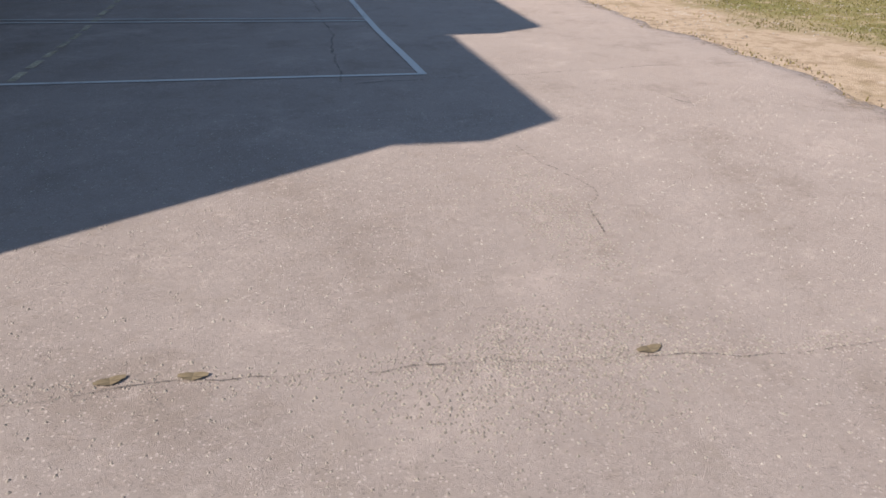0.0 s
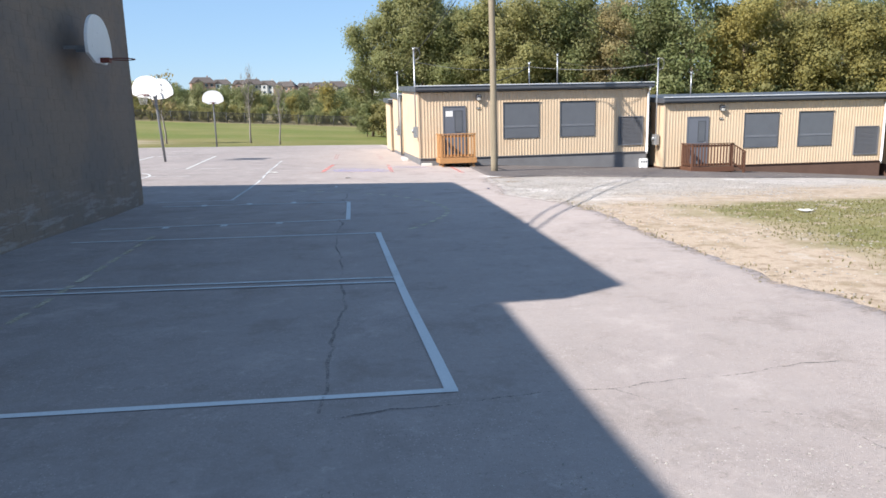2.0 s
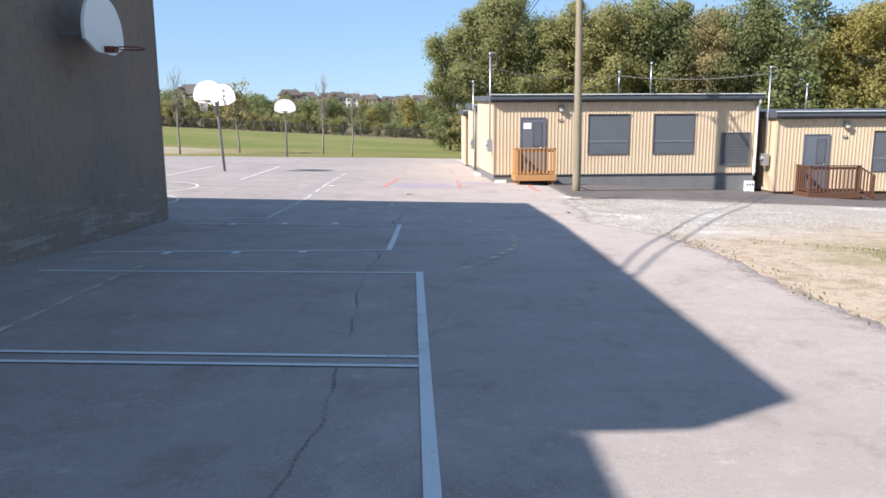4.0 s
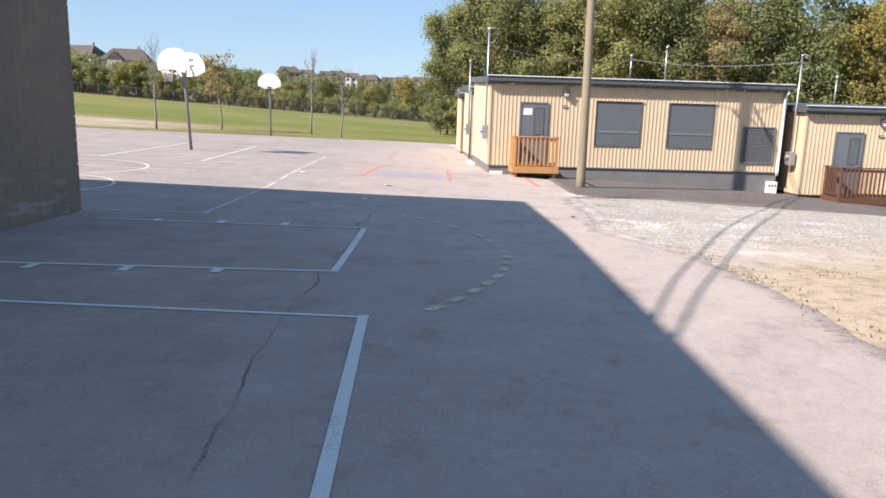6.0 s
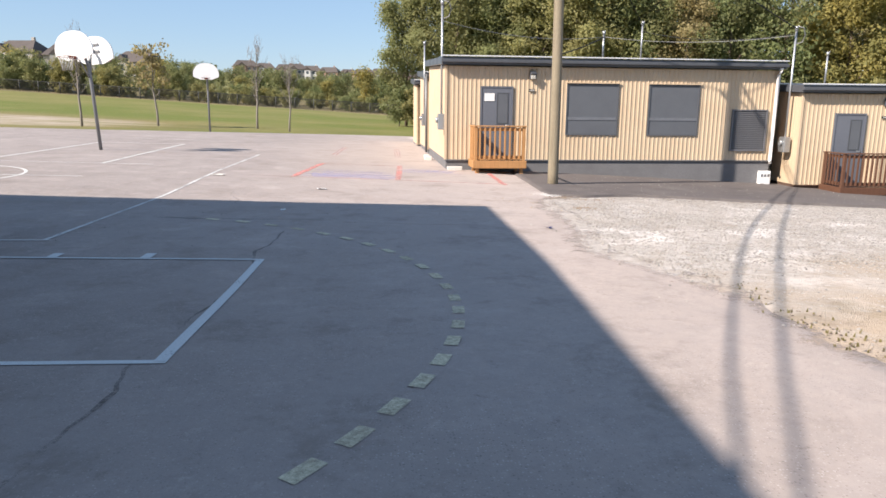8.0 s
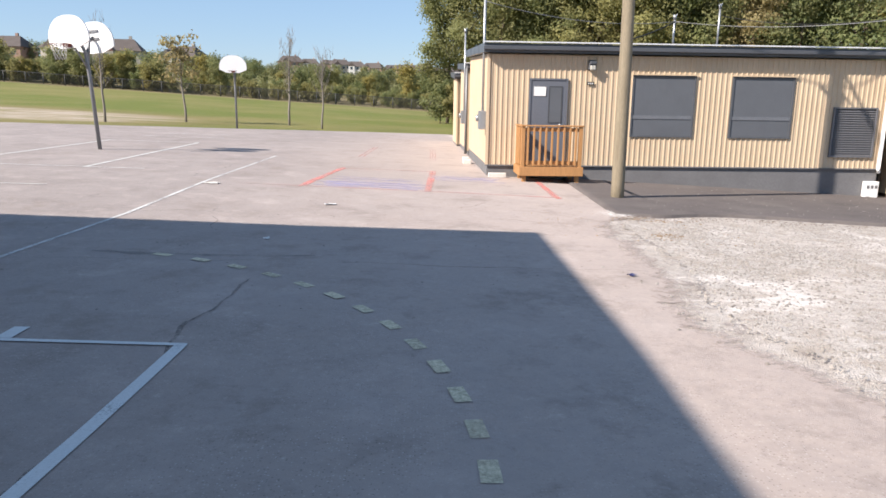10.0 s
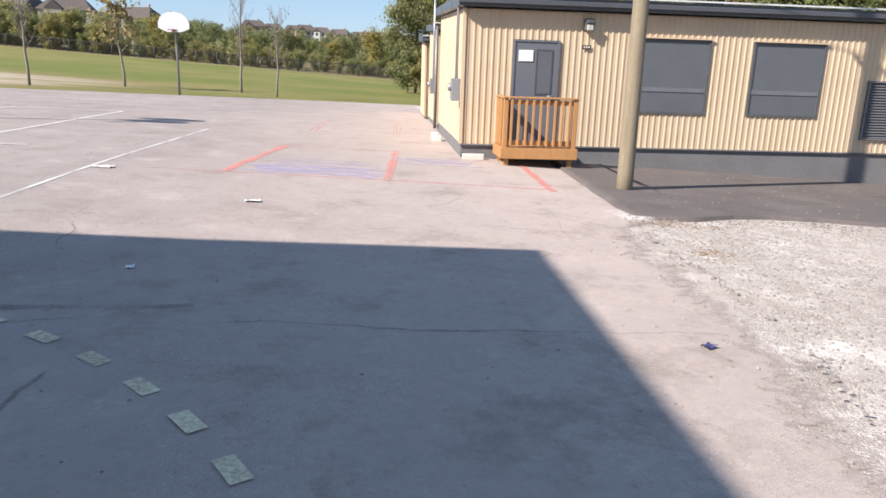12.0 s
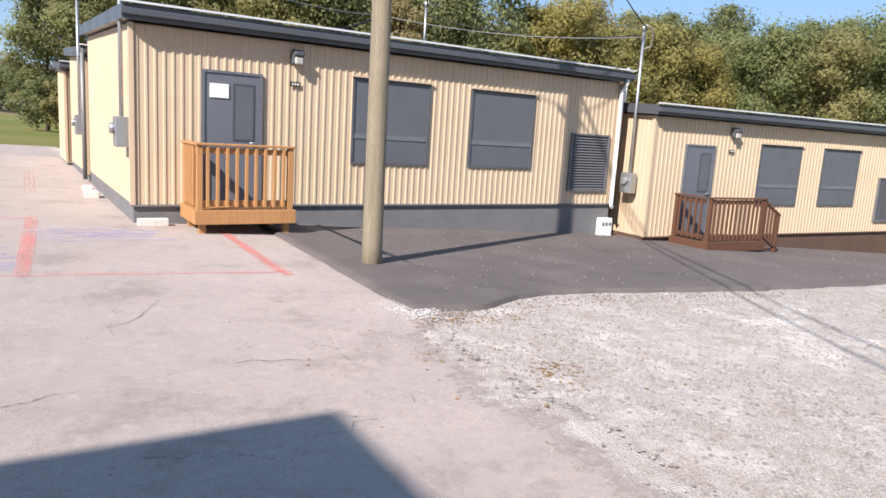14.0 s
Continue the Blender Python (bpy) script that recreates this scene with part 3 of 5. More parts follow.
chalk("pink chalk lines drawn on the asphalt", CHALK_PINK, [
    ((-1.25, 28.7), (-0.85, 32.9), 0.13, 4, 0.085), ((1.36, 28.7), (1.54, 33.2), 0.13, 4, 0.085), ((4.04, 28.55), (4.15, 31.9), 0.12, 4, 0.075)])
chalk("thin rubbed pink chalk lines on the asphalt", CHALK_FAINT, [
    ((-2.4, 28.75), (-1.2, 28.72), 0.08, 2, 0.04), ((-1.2, 28.72), (1.4, 28.72), 0.12, 4, 0.045), ((1.4, 28.72), (4.15, 28.66), 0.12, 3, 0.045),
    ((-0.9, 32.8), (1.5, 33.0), 0.14, 3, 0.05), ((-0.7, 37.0), (-0.5, 42.0), 0.25, 2, 0.05), ((1.6, 36.5), (1.7, 42.5), 0.25, 3, 0.05)])
chalk("rubbed violet chalk shading on the asphalt", CHALK_BLUE, [
    ((-0.95, 29.35), (1.25, 29.3), 1.0, 6, 0.16), ((-0.8, 30.4), (1.2, 30.3), 0.9, 4, 0.14), ((1.6, 31.4), (3.2, 31.5), 1.3, 5, 0.14)])


def crack(name, pts, width, material, label, wander=0.08, seed=1.0):
    fine = []
    for a, b in zip(pts, pts[1:]):
        a, b = Vector(a), Vector(b)
        k = max(2, int((b - a).length / 0.12))
        way = (b - a).normalized()
        for i in range(k):
            p = a.lerp(b, i / k)
            o = wander * (noise.noise(Vector((p.x * 1.3, p.y * 1.3, seed))) + 0.5 * noise.noise(Vector((p.x * 6, p.y * 6, seed))))
            fine.append((p.x - way.y * o, p.y + way.x * o))
    bm = stripe(fine, lambda k: width * (0.55 + 0.9 * abs(noise.noise(Vector((k * 23, seed, 0))))), step=0.1)
    solo(name, bm, material, label, "crack", "asphalt cracks", "structure")


crack("crack", [(-1.05, 6.4), (-0.95, 8), (-0.82, 9.2), (-0.86, 12), (-0.92, 13.1), (-0.8, 14.6), (-0.74, 16.3), (-0.55, 18.6), (-0.62, 19.6), (-0.5, 21.3)], 0.038, TAR, "long dark crack across the asphalt", 0.09, 2)
crack("crack", [(-0.95, 6.3), (0.5, 6.42), (1.9, 6.46), (3.9, 6.55)], 0.022, CRACK, "thin crack across the asphalt", 0.1, 3)
crack("crack", [(-5, 2.0), (-2.85, 1.9), (-1.3, 1.77), (0.25, 1.53), (3.2, 1.3)], 0.016, CRACK, "worn paving seam with loose grit", 0.06, 4)
crack("crack", [(-3.5, 21.9), (-0.8, 22.0), (1.4, 21.97), (3.9, 21.95)], 0.03, STAIN, "dark crack across the asphalt", 0.1, 5)
crack("crack", [(-2.6, 22.3), (-0.6, 22.25), (0.1, 22.4)], 0.13, STAIN, "dark patched crack in the asphalt", 0.1, 6)
for i, pts in enumerate([[(0.9, 25.0), (2.0, 25.5), (3.4, 25.4)], [(-3.2, 25.2), (-1.0, 25.7), (0.6, 25.3)], [(3.3, 26.8), (3.5, 25.2), (3.6, 24.3)], [(-4.5, 26.0), (-3.8, 29.5), (-3.6, 33)],
                         [(2.0, 26.4), (2.5, 27.9)], [(-6, 33.5), (-3, 34.1), (0.5, 33.6)], [(-1.6, 23.8), (-2.4, 26.5)], [(-5, 38), (0, 38.6)], [(1.0, 6.45), (1.35, 5.9), (1.9, 5.6), (2.2, 5.0)], [(0.1, 4.3), (0.25, 3.4), (0.05, 2.6)], [(1.8, 24.2), (2.5, 23.9), (3.2, 24.4)]]):
    crack("crack", pts, 0.02, CRACK, "fine crack in the weathered asphalt", 0.2, 7 + i)


# ---- school building ----
def prism(outline, z0, z1):
    """An upright block over a plan outline, drawn anticlockwise."""
    bm = bmesh.new()
    low, high = [bm.verts.new((x, y, z0)) for x, y in outline], [bm.verts.new((x, y, z1)) for x, y in outline]
    bm.faces.new(low[::-1])
    bm.faces.new(high)
    for i in range(len(low)):
        j = (i + 1) % len(low)
        bm.faces.new((low[i], low[j], high[j], high[i]))
    return bm


def build_school():
    """A tall blank block wall with a lower end; its roof edge shades the yard."""
    m = pose(-5.48, 20.2, 0, 0, 0, -3.8)
    back = m.inverted()
    plan = lambda *pts: [tuple((back @ Vector((x, y, 0)))[:2]) for x, y in pts]
    top = thing("school_building", m, "tall blank masonry school wall, brown and stained at its foot", "building")
    part("wall", boxes((-30, -0.0235, -15.2, -0.09, -0.5, 6.65)), MORTAR, top)
    part("roof", prism(plan((-36, 4.9), (-6.0, 4.9), (-5.58, 14.6), (-5.56, 19.84), (-36, 19.75)), 6.66, 7.4), ROOFTAR, top)
    part("wall", prism(plan((-30, 3.0), (-6.80, 1.27), (-6.7, 4.95), (-30, 4.95)), -0.5, 5.54), MORTAR, top, "lower end wall")
    part("roof", prism(plan((-36, 3.1), (-6.24, 1.12), (-6.2, 5.14), (-36, 5.14)), 5.55, 6.25), ROOFTAR, top, "deep roof edge of the lower end")
    return top


school = build_school()


# ---- portable classrooms ----
def siding(bm, a0, a1, z0, z1, place, pitch=0.136, depth=0.015):
    """Ribbed sheet between a0 and a1; place(a, out, z) gives the point; z0 and z1 may follow a."""
    p, q, r = 0.60 * pitch, 0.69 * pitch, 0.91 * pitch
    cut = sorted({a0, a1} | {a for k in range(int(a0 / pitch) - 2, int(a1 / pitch) + 2) for a in (k * pitch, k * pitch + p, k * pitch + q, k * pitch + r) if a0 < a < a1})
    hi = z1 if callable(z1) else (lambda a: z1)
    prev = None
    for a in cut:
        u = (a / pitch) % 1.0 * pitch
        out = 0.0 if u <= p + 0.0005 else depth * (min(1, (u - p) / (q - p)) if u < r + 0.0005 else max(0, (pitch - u) / (pitch - r)))
        pair = (bm.verts.new(place(a, out, z0)), bm.verts.new(place(a, out, hi(a))))
        if prev:
            bm.faces.new((prev[0], pair[0], pair[1], prev[1]))
        prev = pair


def railing(parent, place, length, z0, z1, material, posts=(True, True), count=0):
    """Posts, rails and balusters along a line; place(s, o) gives x, y."""
    def stick(name, s0, s1, o0, o1, za, zb, label=""):
        (xa, ya), (xb, yb) = place(s0, o0), place(s1, o1)
        part(name, boxes((min(xa, xb), max(xa, xb), min(ya, yb), max(ya, yb), za, zb), bevel=0.006), material, parent, label)
    for on, s in zip(posts, (0.0, length - 0.09)):
        if on:
            stick("post", s, s + 0.09, 0, 0.09, z0 - 0.2, z1)
    stick("top_rail", -0.02, length + 0.02, -0.03, 0.11, z1, z1 + 0.035)
    stick("upper_rail", 0.09, length - 0.09, 0.03, 0.065, z1 - 0.12, z1 - 0.03)
    stick("lower_rail", 0.09, length - 0.09, 0.03, 0.065, z0 + 0.06, z0 + 0.15)
    n = count or int((length - 0.18) / 0.14)
    for k in range(n):
        s = 0.09 + (length - 0.18) * (k + 0.5) / n
        stick("baluster", s - 0.025, s + 0.025, -0.015, 0.028, z0 + 0.04, z1 - 0.01)


WIN = ((3.77, 5.43, 0.76, 2.34), (6.40, 8.05, 0.76, 2.34))
LENGTH = 10.62


def classroom(m, skirt, skirt_low, depth, label, fitted=True, rise=0.32):
    """Ribbed tan classroom, its front along local x at y = 0, the siding's foot at z = 0."""
    top = thing("portable_classroom", m, label, "portable classroom", "portable classrooms")
    hz = lambda y: 2.82 + rise * y / depth
    core = bmesh.new()
    for x0, x1 in ((0.05, LENGTH - 0.05),):
        cols = []
        for k in range(11):
            y = 0.06 + (depth - 0.12) * k / 10
            cols.append([core.verts.new(p) for p in ((x0, y, 0), (x0, y, hz(y)), (x1, y, hz(y)), (x1, y, 0))])
        for a, b in zip(cols, cols[1:]):
            for i in range(4):
                core.faces.new((a[i], a[(i + 1) % 4], b[(i + 1) % 4], b[i]))
        core.faces.new(cols[0][::-1])
        core.faces.new(cols[-1])
    part("wall_core", core, SIDING, top)
    front, zt = bmesh.new(), 2.80
    pl = lambda a, o, z: (a, 0.03 - o, z)
    spans = [(1.08, 2.09, -1, 2.225), *WIN, (9.16, 10.34, 0.29, 1.60)] if fitted else []
    edge = 0.0
    for x0, x1, z0, z1 in spans:
        siding(front, edge, x0, 0, zt, pl)
        siding(front, x0, x1, z1, zt, pl)
        if z0 > 0:
            siding(front, x0, x1, 0, z0, pl)
        edge = x1
    siding(front, edge, LENGTH, 0, zt, pl)
    part("front_siding", front, SIDING, top)
    for x, sign in ((0.03, 1), (LENGTH - 0.03, -1)):
        bm = bmesh.new()
        siding(bm, 0.03, depth - 0.03, 0, hz, lambda a, o, z: (x - sign * o * 0.5, a, z))
        part("end_siding", bm, SIDING, top)
    part("corner_trim", boxes((-0.012, 0.06, -0.012, 0.06, 0, 2.82)), SIDING, top)
    part("corner_trim", boxes((LENGTH - 0.06, LENGTH + 0.012, -0.012, 0.06, 0, 2.82)), SIDING, top)
    part("skirting", boxes((0.04, LENGTH - 0.04, 0.045, depth - 0.05, -skirt_low, 0.0)), skirt, top, "painted skirting down to the ground")
    part("base_trim", boxes((-0.005, LENGTH + 0.005, -0.012, 0.04, -0.03, 0.0)), skirt, top)
    # low arched roof with a deep metal edge
    bm = bmesh.new()
    prev = None
    for k in range(13):
        y = -0.18 + (depth + 0.36) * k / 12
        z = hz(y) + 0.03
        cur = [bm.verts.new(p) for p in ((-0.12, y, z), (-0.12, y, z + 0.22), (LENGTH + 0.12, y, z + 0.22), (LENGTH + 0.12, y, z))]
        if prev:
            for i in range(4):
                bm.faces.new((prev[i], prev[(i + 1) % 4], cur[(i + 1) % 4], cur[i]))
        else:
            bm.faces.new(cur[::-1])
        prev = cur
    bm.faces.new(prev)
    roof = part("roof", bm, FASCIA, top, "low arched roof with charcoal metal edge")
    part("gutter", boxes((-0.14, LENGTH + 0.14, -0.27, -0.183, 2.90, 3.0), bevel=0.01), FASCIA, roof)
    part("drip_edge", boxes((-0.14, LENGTH + 0.14, -0.24, -0.183, 3.08, 3.112)), DRIP, roof)
    if not fitted:
        return top
    # door
    door = part("door", boxes((1.13, 2.04, -0.012, 0.05, 0.06, 2.18), bevel=0.004), DOOR_GREY, top, "grey steel door")
    part("door_frame", boxes((1.085, 1.13, -0.03, 0.05, 0.04, 2.22), (2.04, 2.085, -0.03, 0.05, 0.04, 2.22), (1.13, 2.04, -0.03, 0.05, 2.18, 2.22)), DOOR_GREY, door)
    part("glazing", boxes((1.62, 1.92, -0.020, -0.013, 1.12, 2.0)), SCREEN, door, "narrow dark window in the door")
    part("glazing_frame", boxes((1.59, 1.62, -0.024, -0.013, 1.09, 2.03), (1.92, 1.95, -0.024, -0.013, 1.09, 2.03), (1.62, 1.92, -0.024, -0.013, 1.09, 1.12), (1.62, 1.92, -0.024, -0.013, 2.0, 2.03)), DARKFRAME, door)
    part("handle", bar([(1.98, -0.012, 1.06), (1.98, -0.06, 1.06), (1.87, -0.06, 1.06)], 0.014, 6), GALV, door, "steel lever handle")
    part("sill", boxes((1.05, 2.12, -0.05, 0.05, 0.02, 0.06)), GALV, door)
    # windows
    for x0, x1, z0, z1 in WIN:
        w = part("window", boxes((x0 + 0.04, x1 - 0.04, 0.012, 0.055, z0 + 0.04, z1 - 0.04)), SCREEN, top, "window behind a dark security screen")
        part("window_frame", boxes((x0, x0 + 0.04, -0.012, 0.055, z0, z1), (x1 - 0.04, x1, -0.012, 0.055, z0, z1), (x0 + 0.04, x1 - 0.04, -0.012, 0.055, z0, z0 + 0.04), (x0 + 0.04, x1 - 0.04, -0.012, 0.055, z1 - 0.04, z1)), SCREEN_RIM, w)
        part("crossbar", boxes((x0 + 0.041, x1 - 0.041, -0.002, 0.011, z0 + 0.47, z0 + 0.56)), RAIL_PALE, w, "pale window rail behind the screen")
        part("drip_cap", boxes((x0 - 0.03, x1 + 0.03, -0.045, 0.0, z1 + 0.002, z1 + 0.03)), SIDING, w)
    # wall louvre
    lv = part("louvre", boxes((9.16, 10.34, 0.03, 0.05, 0.29, 1.60)), DARKFRAME, top, "dark metal ventilation louvre")
    part("louvre_frame", boxes((9.16, 9.20, -0.03, 0.05, 0.29, 1.60), (10.30, 10.34, -0.03, 0.05, 0.29, 1.60), (9.20, 10.30, -0.03, 0.05, 0.29, 0.33), (9.20, 10.30, -0.03, 0.05, 1.56, 1.60)), LOUVRE, lv)
    slat = bmesh.new()
    vs = [slat.verts.new(p) for p in ((9.20, -0.02, 0), (10.30, -0.02, 0), (10.30, 0.028, 0.045), (9.20, 0.028, 0.045), (9.20, -0.02, -0.006), (10.30, -0.02, -0.006), (10.30, 0.028, 0.039), (9.20, 0.028, 0.039))]
    for q in ((0, 1, 2, 3), (7, 6, 5, 4), (0, 4, 5, 1), (3, 2, 6, 7)):
        slat.faces.new([vs[i] for i in q])
    me = mesh_of("slat", slat)
    me.materials.append(LOUVRE)
    for k in range(20):
        s = part("slat", me, LOUVRE, lv)
        s.location.z = 0.345 + k * 0.0605
    # lamp and plate beside the door
    lamp = part("wall_lamp", boxes((2.58, 2.78, -0.10, 0.0, 2.44, 2.69), bevel=0.02), FASCIA, top, "dark wall lamp with a ribbed lens")
    part("lens", boxes((2.605, 2.755, -0.17, -0.101, 2.43, 2.57), bevel=0.025), LAMP_GLASS, lamp)
    part("hood", boxes((2.59, 2.77, -0.19, -0.101, 2.575, 2.66), bevel=0.02), FASCIA, lamp)
    plate = part("sign_plate", boxes((2.57, 2.76, -0.022, -0.002, 2.07, 2.15), bevel=0.006), CABLE, top, "small black plate with pale bars")
    for k in range(3):
        part("bar", boxes((2.60 + 0.05 * k, 2.63 + 0.05 * k, -0.026, -0.0225, 2.09, 2.13)), WHITE_DIRTY, plate)
    # downspout and vent box at the far end
    part("downspout", bar([(10.56, -0.2, 2.9), (10.56, -0.16, 2.80), (10.56, -0.05, 2.65), (10.53, -0.05, 0.0), (10.50, -0.14, -0.08)], 0.055, 8), WHITE, top, "white downspout")
    return top


def deck(m, material, label, width, deep, foot, side_rails, steps_right):
    """A raised porch; local x along the wall, y = 0 at the wall, the floor at z = 0."""
    top = thing("porch", m, label, "porch", "classroom porches")
    n = int(deep / 0.14)
    me = mesh_of("deck_board", boxes((0, width, 0, deep / n - 0.008, -0.035, 0.0)))
    me.materials.append(material)
    for k in range(n):
        b = part("deck_board", me, material, top)
        b.location.y = -deep + k * deep / n
    part("rim_board", boxes((-0.04, width + 0.04, -deep - 0.045, -deep - 0.003, -0.22, 0.0), bevel=0.005), material, top)
    part("rim_board", boxes((-0.04, -0.001, -deep, 0, -0.22, 0.0), bevel=0.005), material, top)
    part("rim_board", boxes((width + 0.001, width + 0.04, -deep, 0, -0.22, 0.0), bevel=0.005), material, top)
    for x, y in ((0.05, -deep + 0.05), (width - 0.14, -deep + 0.05), (0.05, -0.2), (width - 0.14, -0.2)):
        part("foot", boxes((x, x + 0.1, y, y + 0.1, -foot, -0.036)), material, top)
    railing(top, lambda s, o: (s, -deep + o), width, 0.0, 0.99, material)
    if side_rails[0]:
        railing(top, lambda s, o: (o, -deep + 0.1 + s), deep - 0.12, 0.0, 0.985, material, (False, True))
    if steps_right:
        for k in range(2):
            part("step", boxes((width + 0.045 + 0.28 * k, width + 0.32 + 0.28 * k, -deep + 0.05, -0.1, -0.18 * (k + 1) - 0.04, -0.18 * (k + 1)), bevel=0.005), material, top)
        part("stair_post", boxes((width + 0.5, width + 0.59, -deep + 0.02, -deep + 0.11, -foot, 0.62), bevel=0.005), material, top)
        for z0, z1 in ((0.94, 0.99), (0.12, 0.20)):
            bm = bmesh.new()
            vs = [bm.verts.new(p) for p in [(x, y, z + (-0.36 if x > width + 0.2 else 0)) for x in (width - 0.02, width + 0.6) for y in (-deep + 0.02, -deep + 0.09) for z in (z0, z1)]]
            for q in ((0, 1, 3, 2), (4, 6, 7, 5), (0, 4, 5, 1), (2, 3, 7, 6), (0, 2, 6, 4), (1, 5, 7, 3)):
                bm.faces.new([vs[i] for i in q])
            part("stair_rail", bm, material, top)
        for k in range(4):
            x = width + 0.07 + 0.12 * k
            d = -0.36 * (x - width) / 0.6
            part("baluster", boxes((x - 0.02, x + 0.02, -deep + 0.03, -deep + 0.07, 0.14 + d, 0.96 + d)), material, top)
    return top


P1, P2 = (2.915, 32.67, 0.12), (13.93, 31.95, -0.59)
room_one = classroom(pose(*P1), SKIRT_GREY, 1.15, 6.9, "tan ribbed portable classroom with charcoal roof edge and grey skirting")
room_two = classroom(pose(*P2, 0, 0, -3.5), SKIRT_BROWN, 0.9, 6.9, "tan ribbed portable classroom with brown skirting, set lower")
classroom(pose(2.915, 39.95, 0.0), SKIRT_GREY, 0.6, 5.2, "tan portable classroom standing behind the first", False, 0.3)
classroom(pose(2.8, 45.6, -0.1), SKIRT_GREY, 0.6, 3.6, "tan portable classroom at the back of the row", False, 0.2)
classroom(pose(24.95, 31.2, -0.8, 0, 0, -3.5), SKIRT_BROWN, 0.9, 6.9, "tan ribbed portable classroom at the end of the row", True)
deck(pose(3.69, 32.62, 0.16), CEDAR, "cedar porch with railings at the classroom door", 1.52, 1.02, 0.5, (True, False), False)
deck(pose(14.75, 31.84, -0.55, 0, 0, -3.5), BROWNWOOD, "brown stained porch with railings and side steps", 1.9, 1.1, 0.5, (True, False), True)

# service masts, boxes and small fittings at the classrooms
def mast(x, y, z0, z1, loop=True, box_at=None, label="galvanised service mast with a weatherhead"):
    top = thing("service_mast", pose(x, y, z0), label, "mast", "service masts")
    part("pipe", bar([(0, 0, 0), (0, 0, z1 - z0)], 0.034, 8), GALV, top)
    part("weatherhead", bar([(0, 0, z1 - z0 - 0.03), (0, 0, z1 - z0 + 0.09), (0.05, -0.03, z1 - z0 + 0.12)], [0.05, 0.06, 0.03], 8), GALV, top)
    if loop:
        part("wire_loop", bar([(0.05, -0.03, z1 - z0 + 0.1), (0.2, -0.05, z1 - z0 + 0.06), (0.27, -0.05, z1 - z0 - 0.14), (0.2, -0.05, z1 - z0 - 0.36), (0.04, 0, z1 - z0 - 0.42)], 0.016, 6), CABLE_GREY, top)
    if box_at:
        b = part("meter_box", boxes((-0.11, 0.09, -0.17, 0.17, box_at - z0 - 0.24, box_at - z0 + 0.24), bevel=0.01), GALV, top, "grey electric meter box")
        part("meter_dial", bar([(-0.11, 0, box_at - z0 + 0.05), (-0.18, 0, box_at - z0 + 0.05)], 0.085, 12), GALV, b)
    return top


mast(2.84, 33.05, 1.4, 4.75, True, 1.26)
mast(2.80, 40.3, 1.2, 4.2, False, 1.2)
mast(13.80, 32.45, 0.5, 4.15, True, 0.64)
mast(8.9, 36.2, 3.3, 4.3, False)
mast(10.6, 37.0, 3.3, 4.75, False)
mast(17.6, 36.5, 2.5, 3.75, False)
pipe = solo("drain_pipe", bar([(2.84, 39.72, 3.0), (2.84, 39.72, -0.1)], 0.05, 8), POLE_GREY, "grey drain pipe between two classrooms", "pipe")
vent = thing("vent_box", pose(13.1, 32.655, -0.72), "white slotted vent box at the skirting", "vent")
part("body", boxes((0.03, 0.39, -0.12, 0.05, 0.0, 0.5), bevel=0.012), WHITE, vent)
for k in range(3):
    part("slot", boxes((0.06 + 0.11 * k, 0.13 + 0.11 * k, -0.126, -0.1205, 0.32, 0.40)), SKIRT_GREY, vent)
part("slot", boxes((0.08, 0.16, -0.126, -0.1205, 0.04, 0.10)), SKIRT_GREY, vent)
# added black sheet that stands in for the deep shade between the classrooms
gap = solo("screen_panel", boxes((13.58, 13.88, 33.2, 33.25, -1.0, 2.2)), CABLE, "black sheet standing in for the shade in the gap between classrooms", "panel")
for x, y, w, d, h, lab in ((2.98, 32.42, 0.46, 0.16, 0.10, "pale concrete block lying at the classroom corner"), (2.55, 36.2, 0.25, 0.4, 0.12, "pale concrete block beside the classroom wall"), (2.62, 37.6, 0.2, 0.3, 0.1, "pale concrete block beside the classroom wall")):
    solo("concrete_block", boxes((0, w, 0, d, -0.02, h), bevel=0.01), WHITE_DIRTY, lab, "block", "concrete blocks", m=at(x, y, 0.02))
solo("door_notice", boxes((4.12, 4.43, 32.640, 32.652, 1.90, 2.13)), WHITE, "white paper notice taped to the door", "notice")

# ---- utility pole and its cables ----
pole = thing("utility_pole", pose(5.42, 29.03, -0.35, 0.0, -0.45, 0), "weathered wooden utility pole standing in the asphalt", "utility pole")
part("shaft", bar([(0, 0, -0.2), (0, 0, 0.4), (0.01, 0, 3.0), (0.0, 0, 6.0), (-0.02, 0, 9.5)], [0.142, 0.138, 0.128, 0.118, 0.105], 20), UTILITY, pole)
part("bolt_collar", bar([(0, 0, 8.3), (0, 0, 8.5)], 0.125, 16), GALV, pole)
part("bracket", bar([(-0.05, -0.1, 8.6), (-0.3, -0.45, 8.8)], 0.03, 6), GALV, pole)
part("insulator", bar([(0.0, 0.12, 8.2), (0.0, 0.24, 8.2)], 0.05, 8), WHITE_DIRTY, pole)
PT = Vector((5.36, 29.03, 8.2))
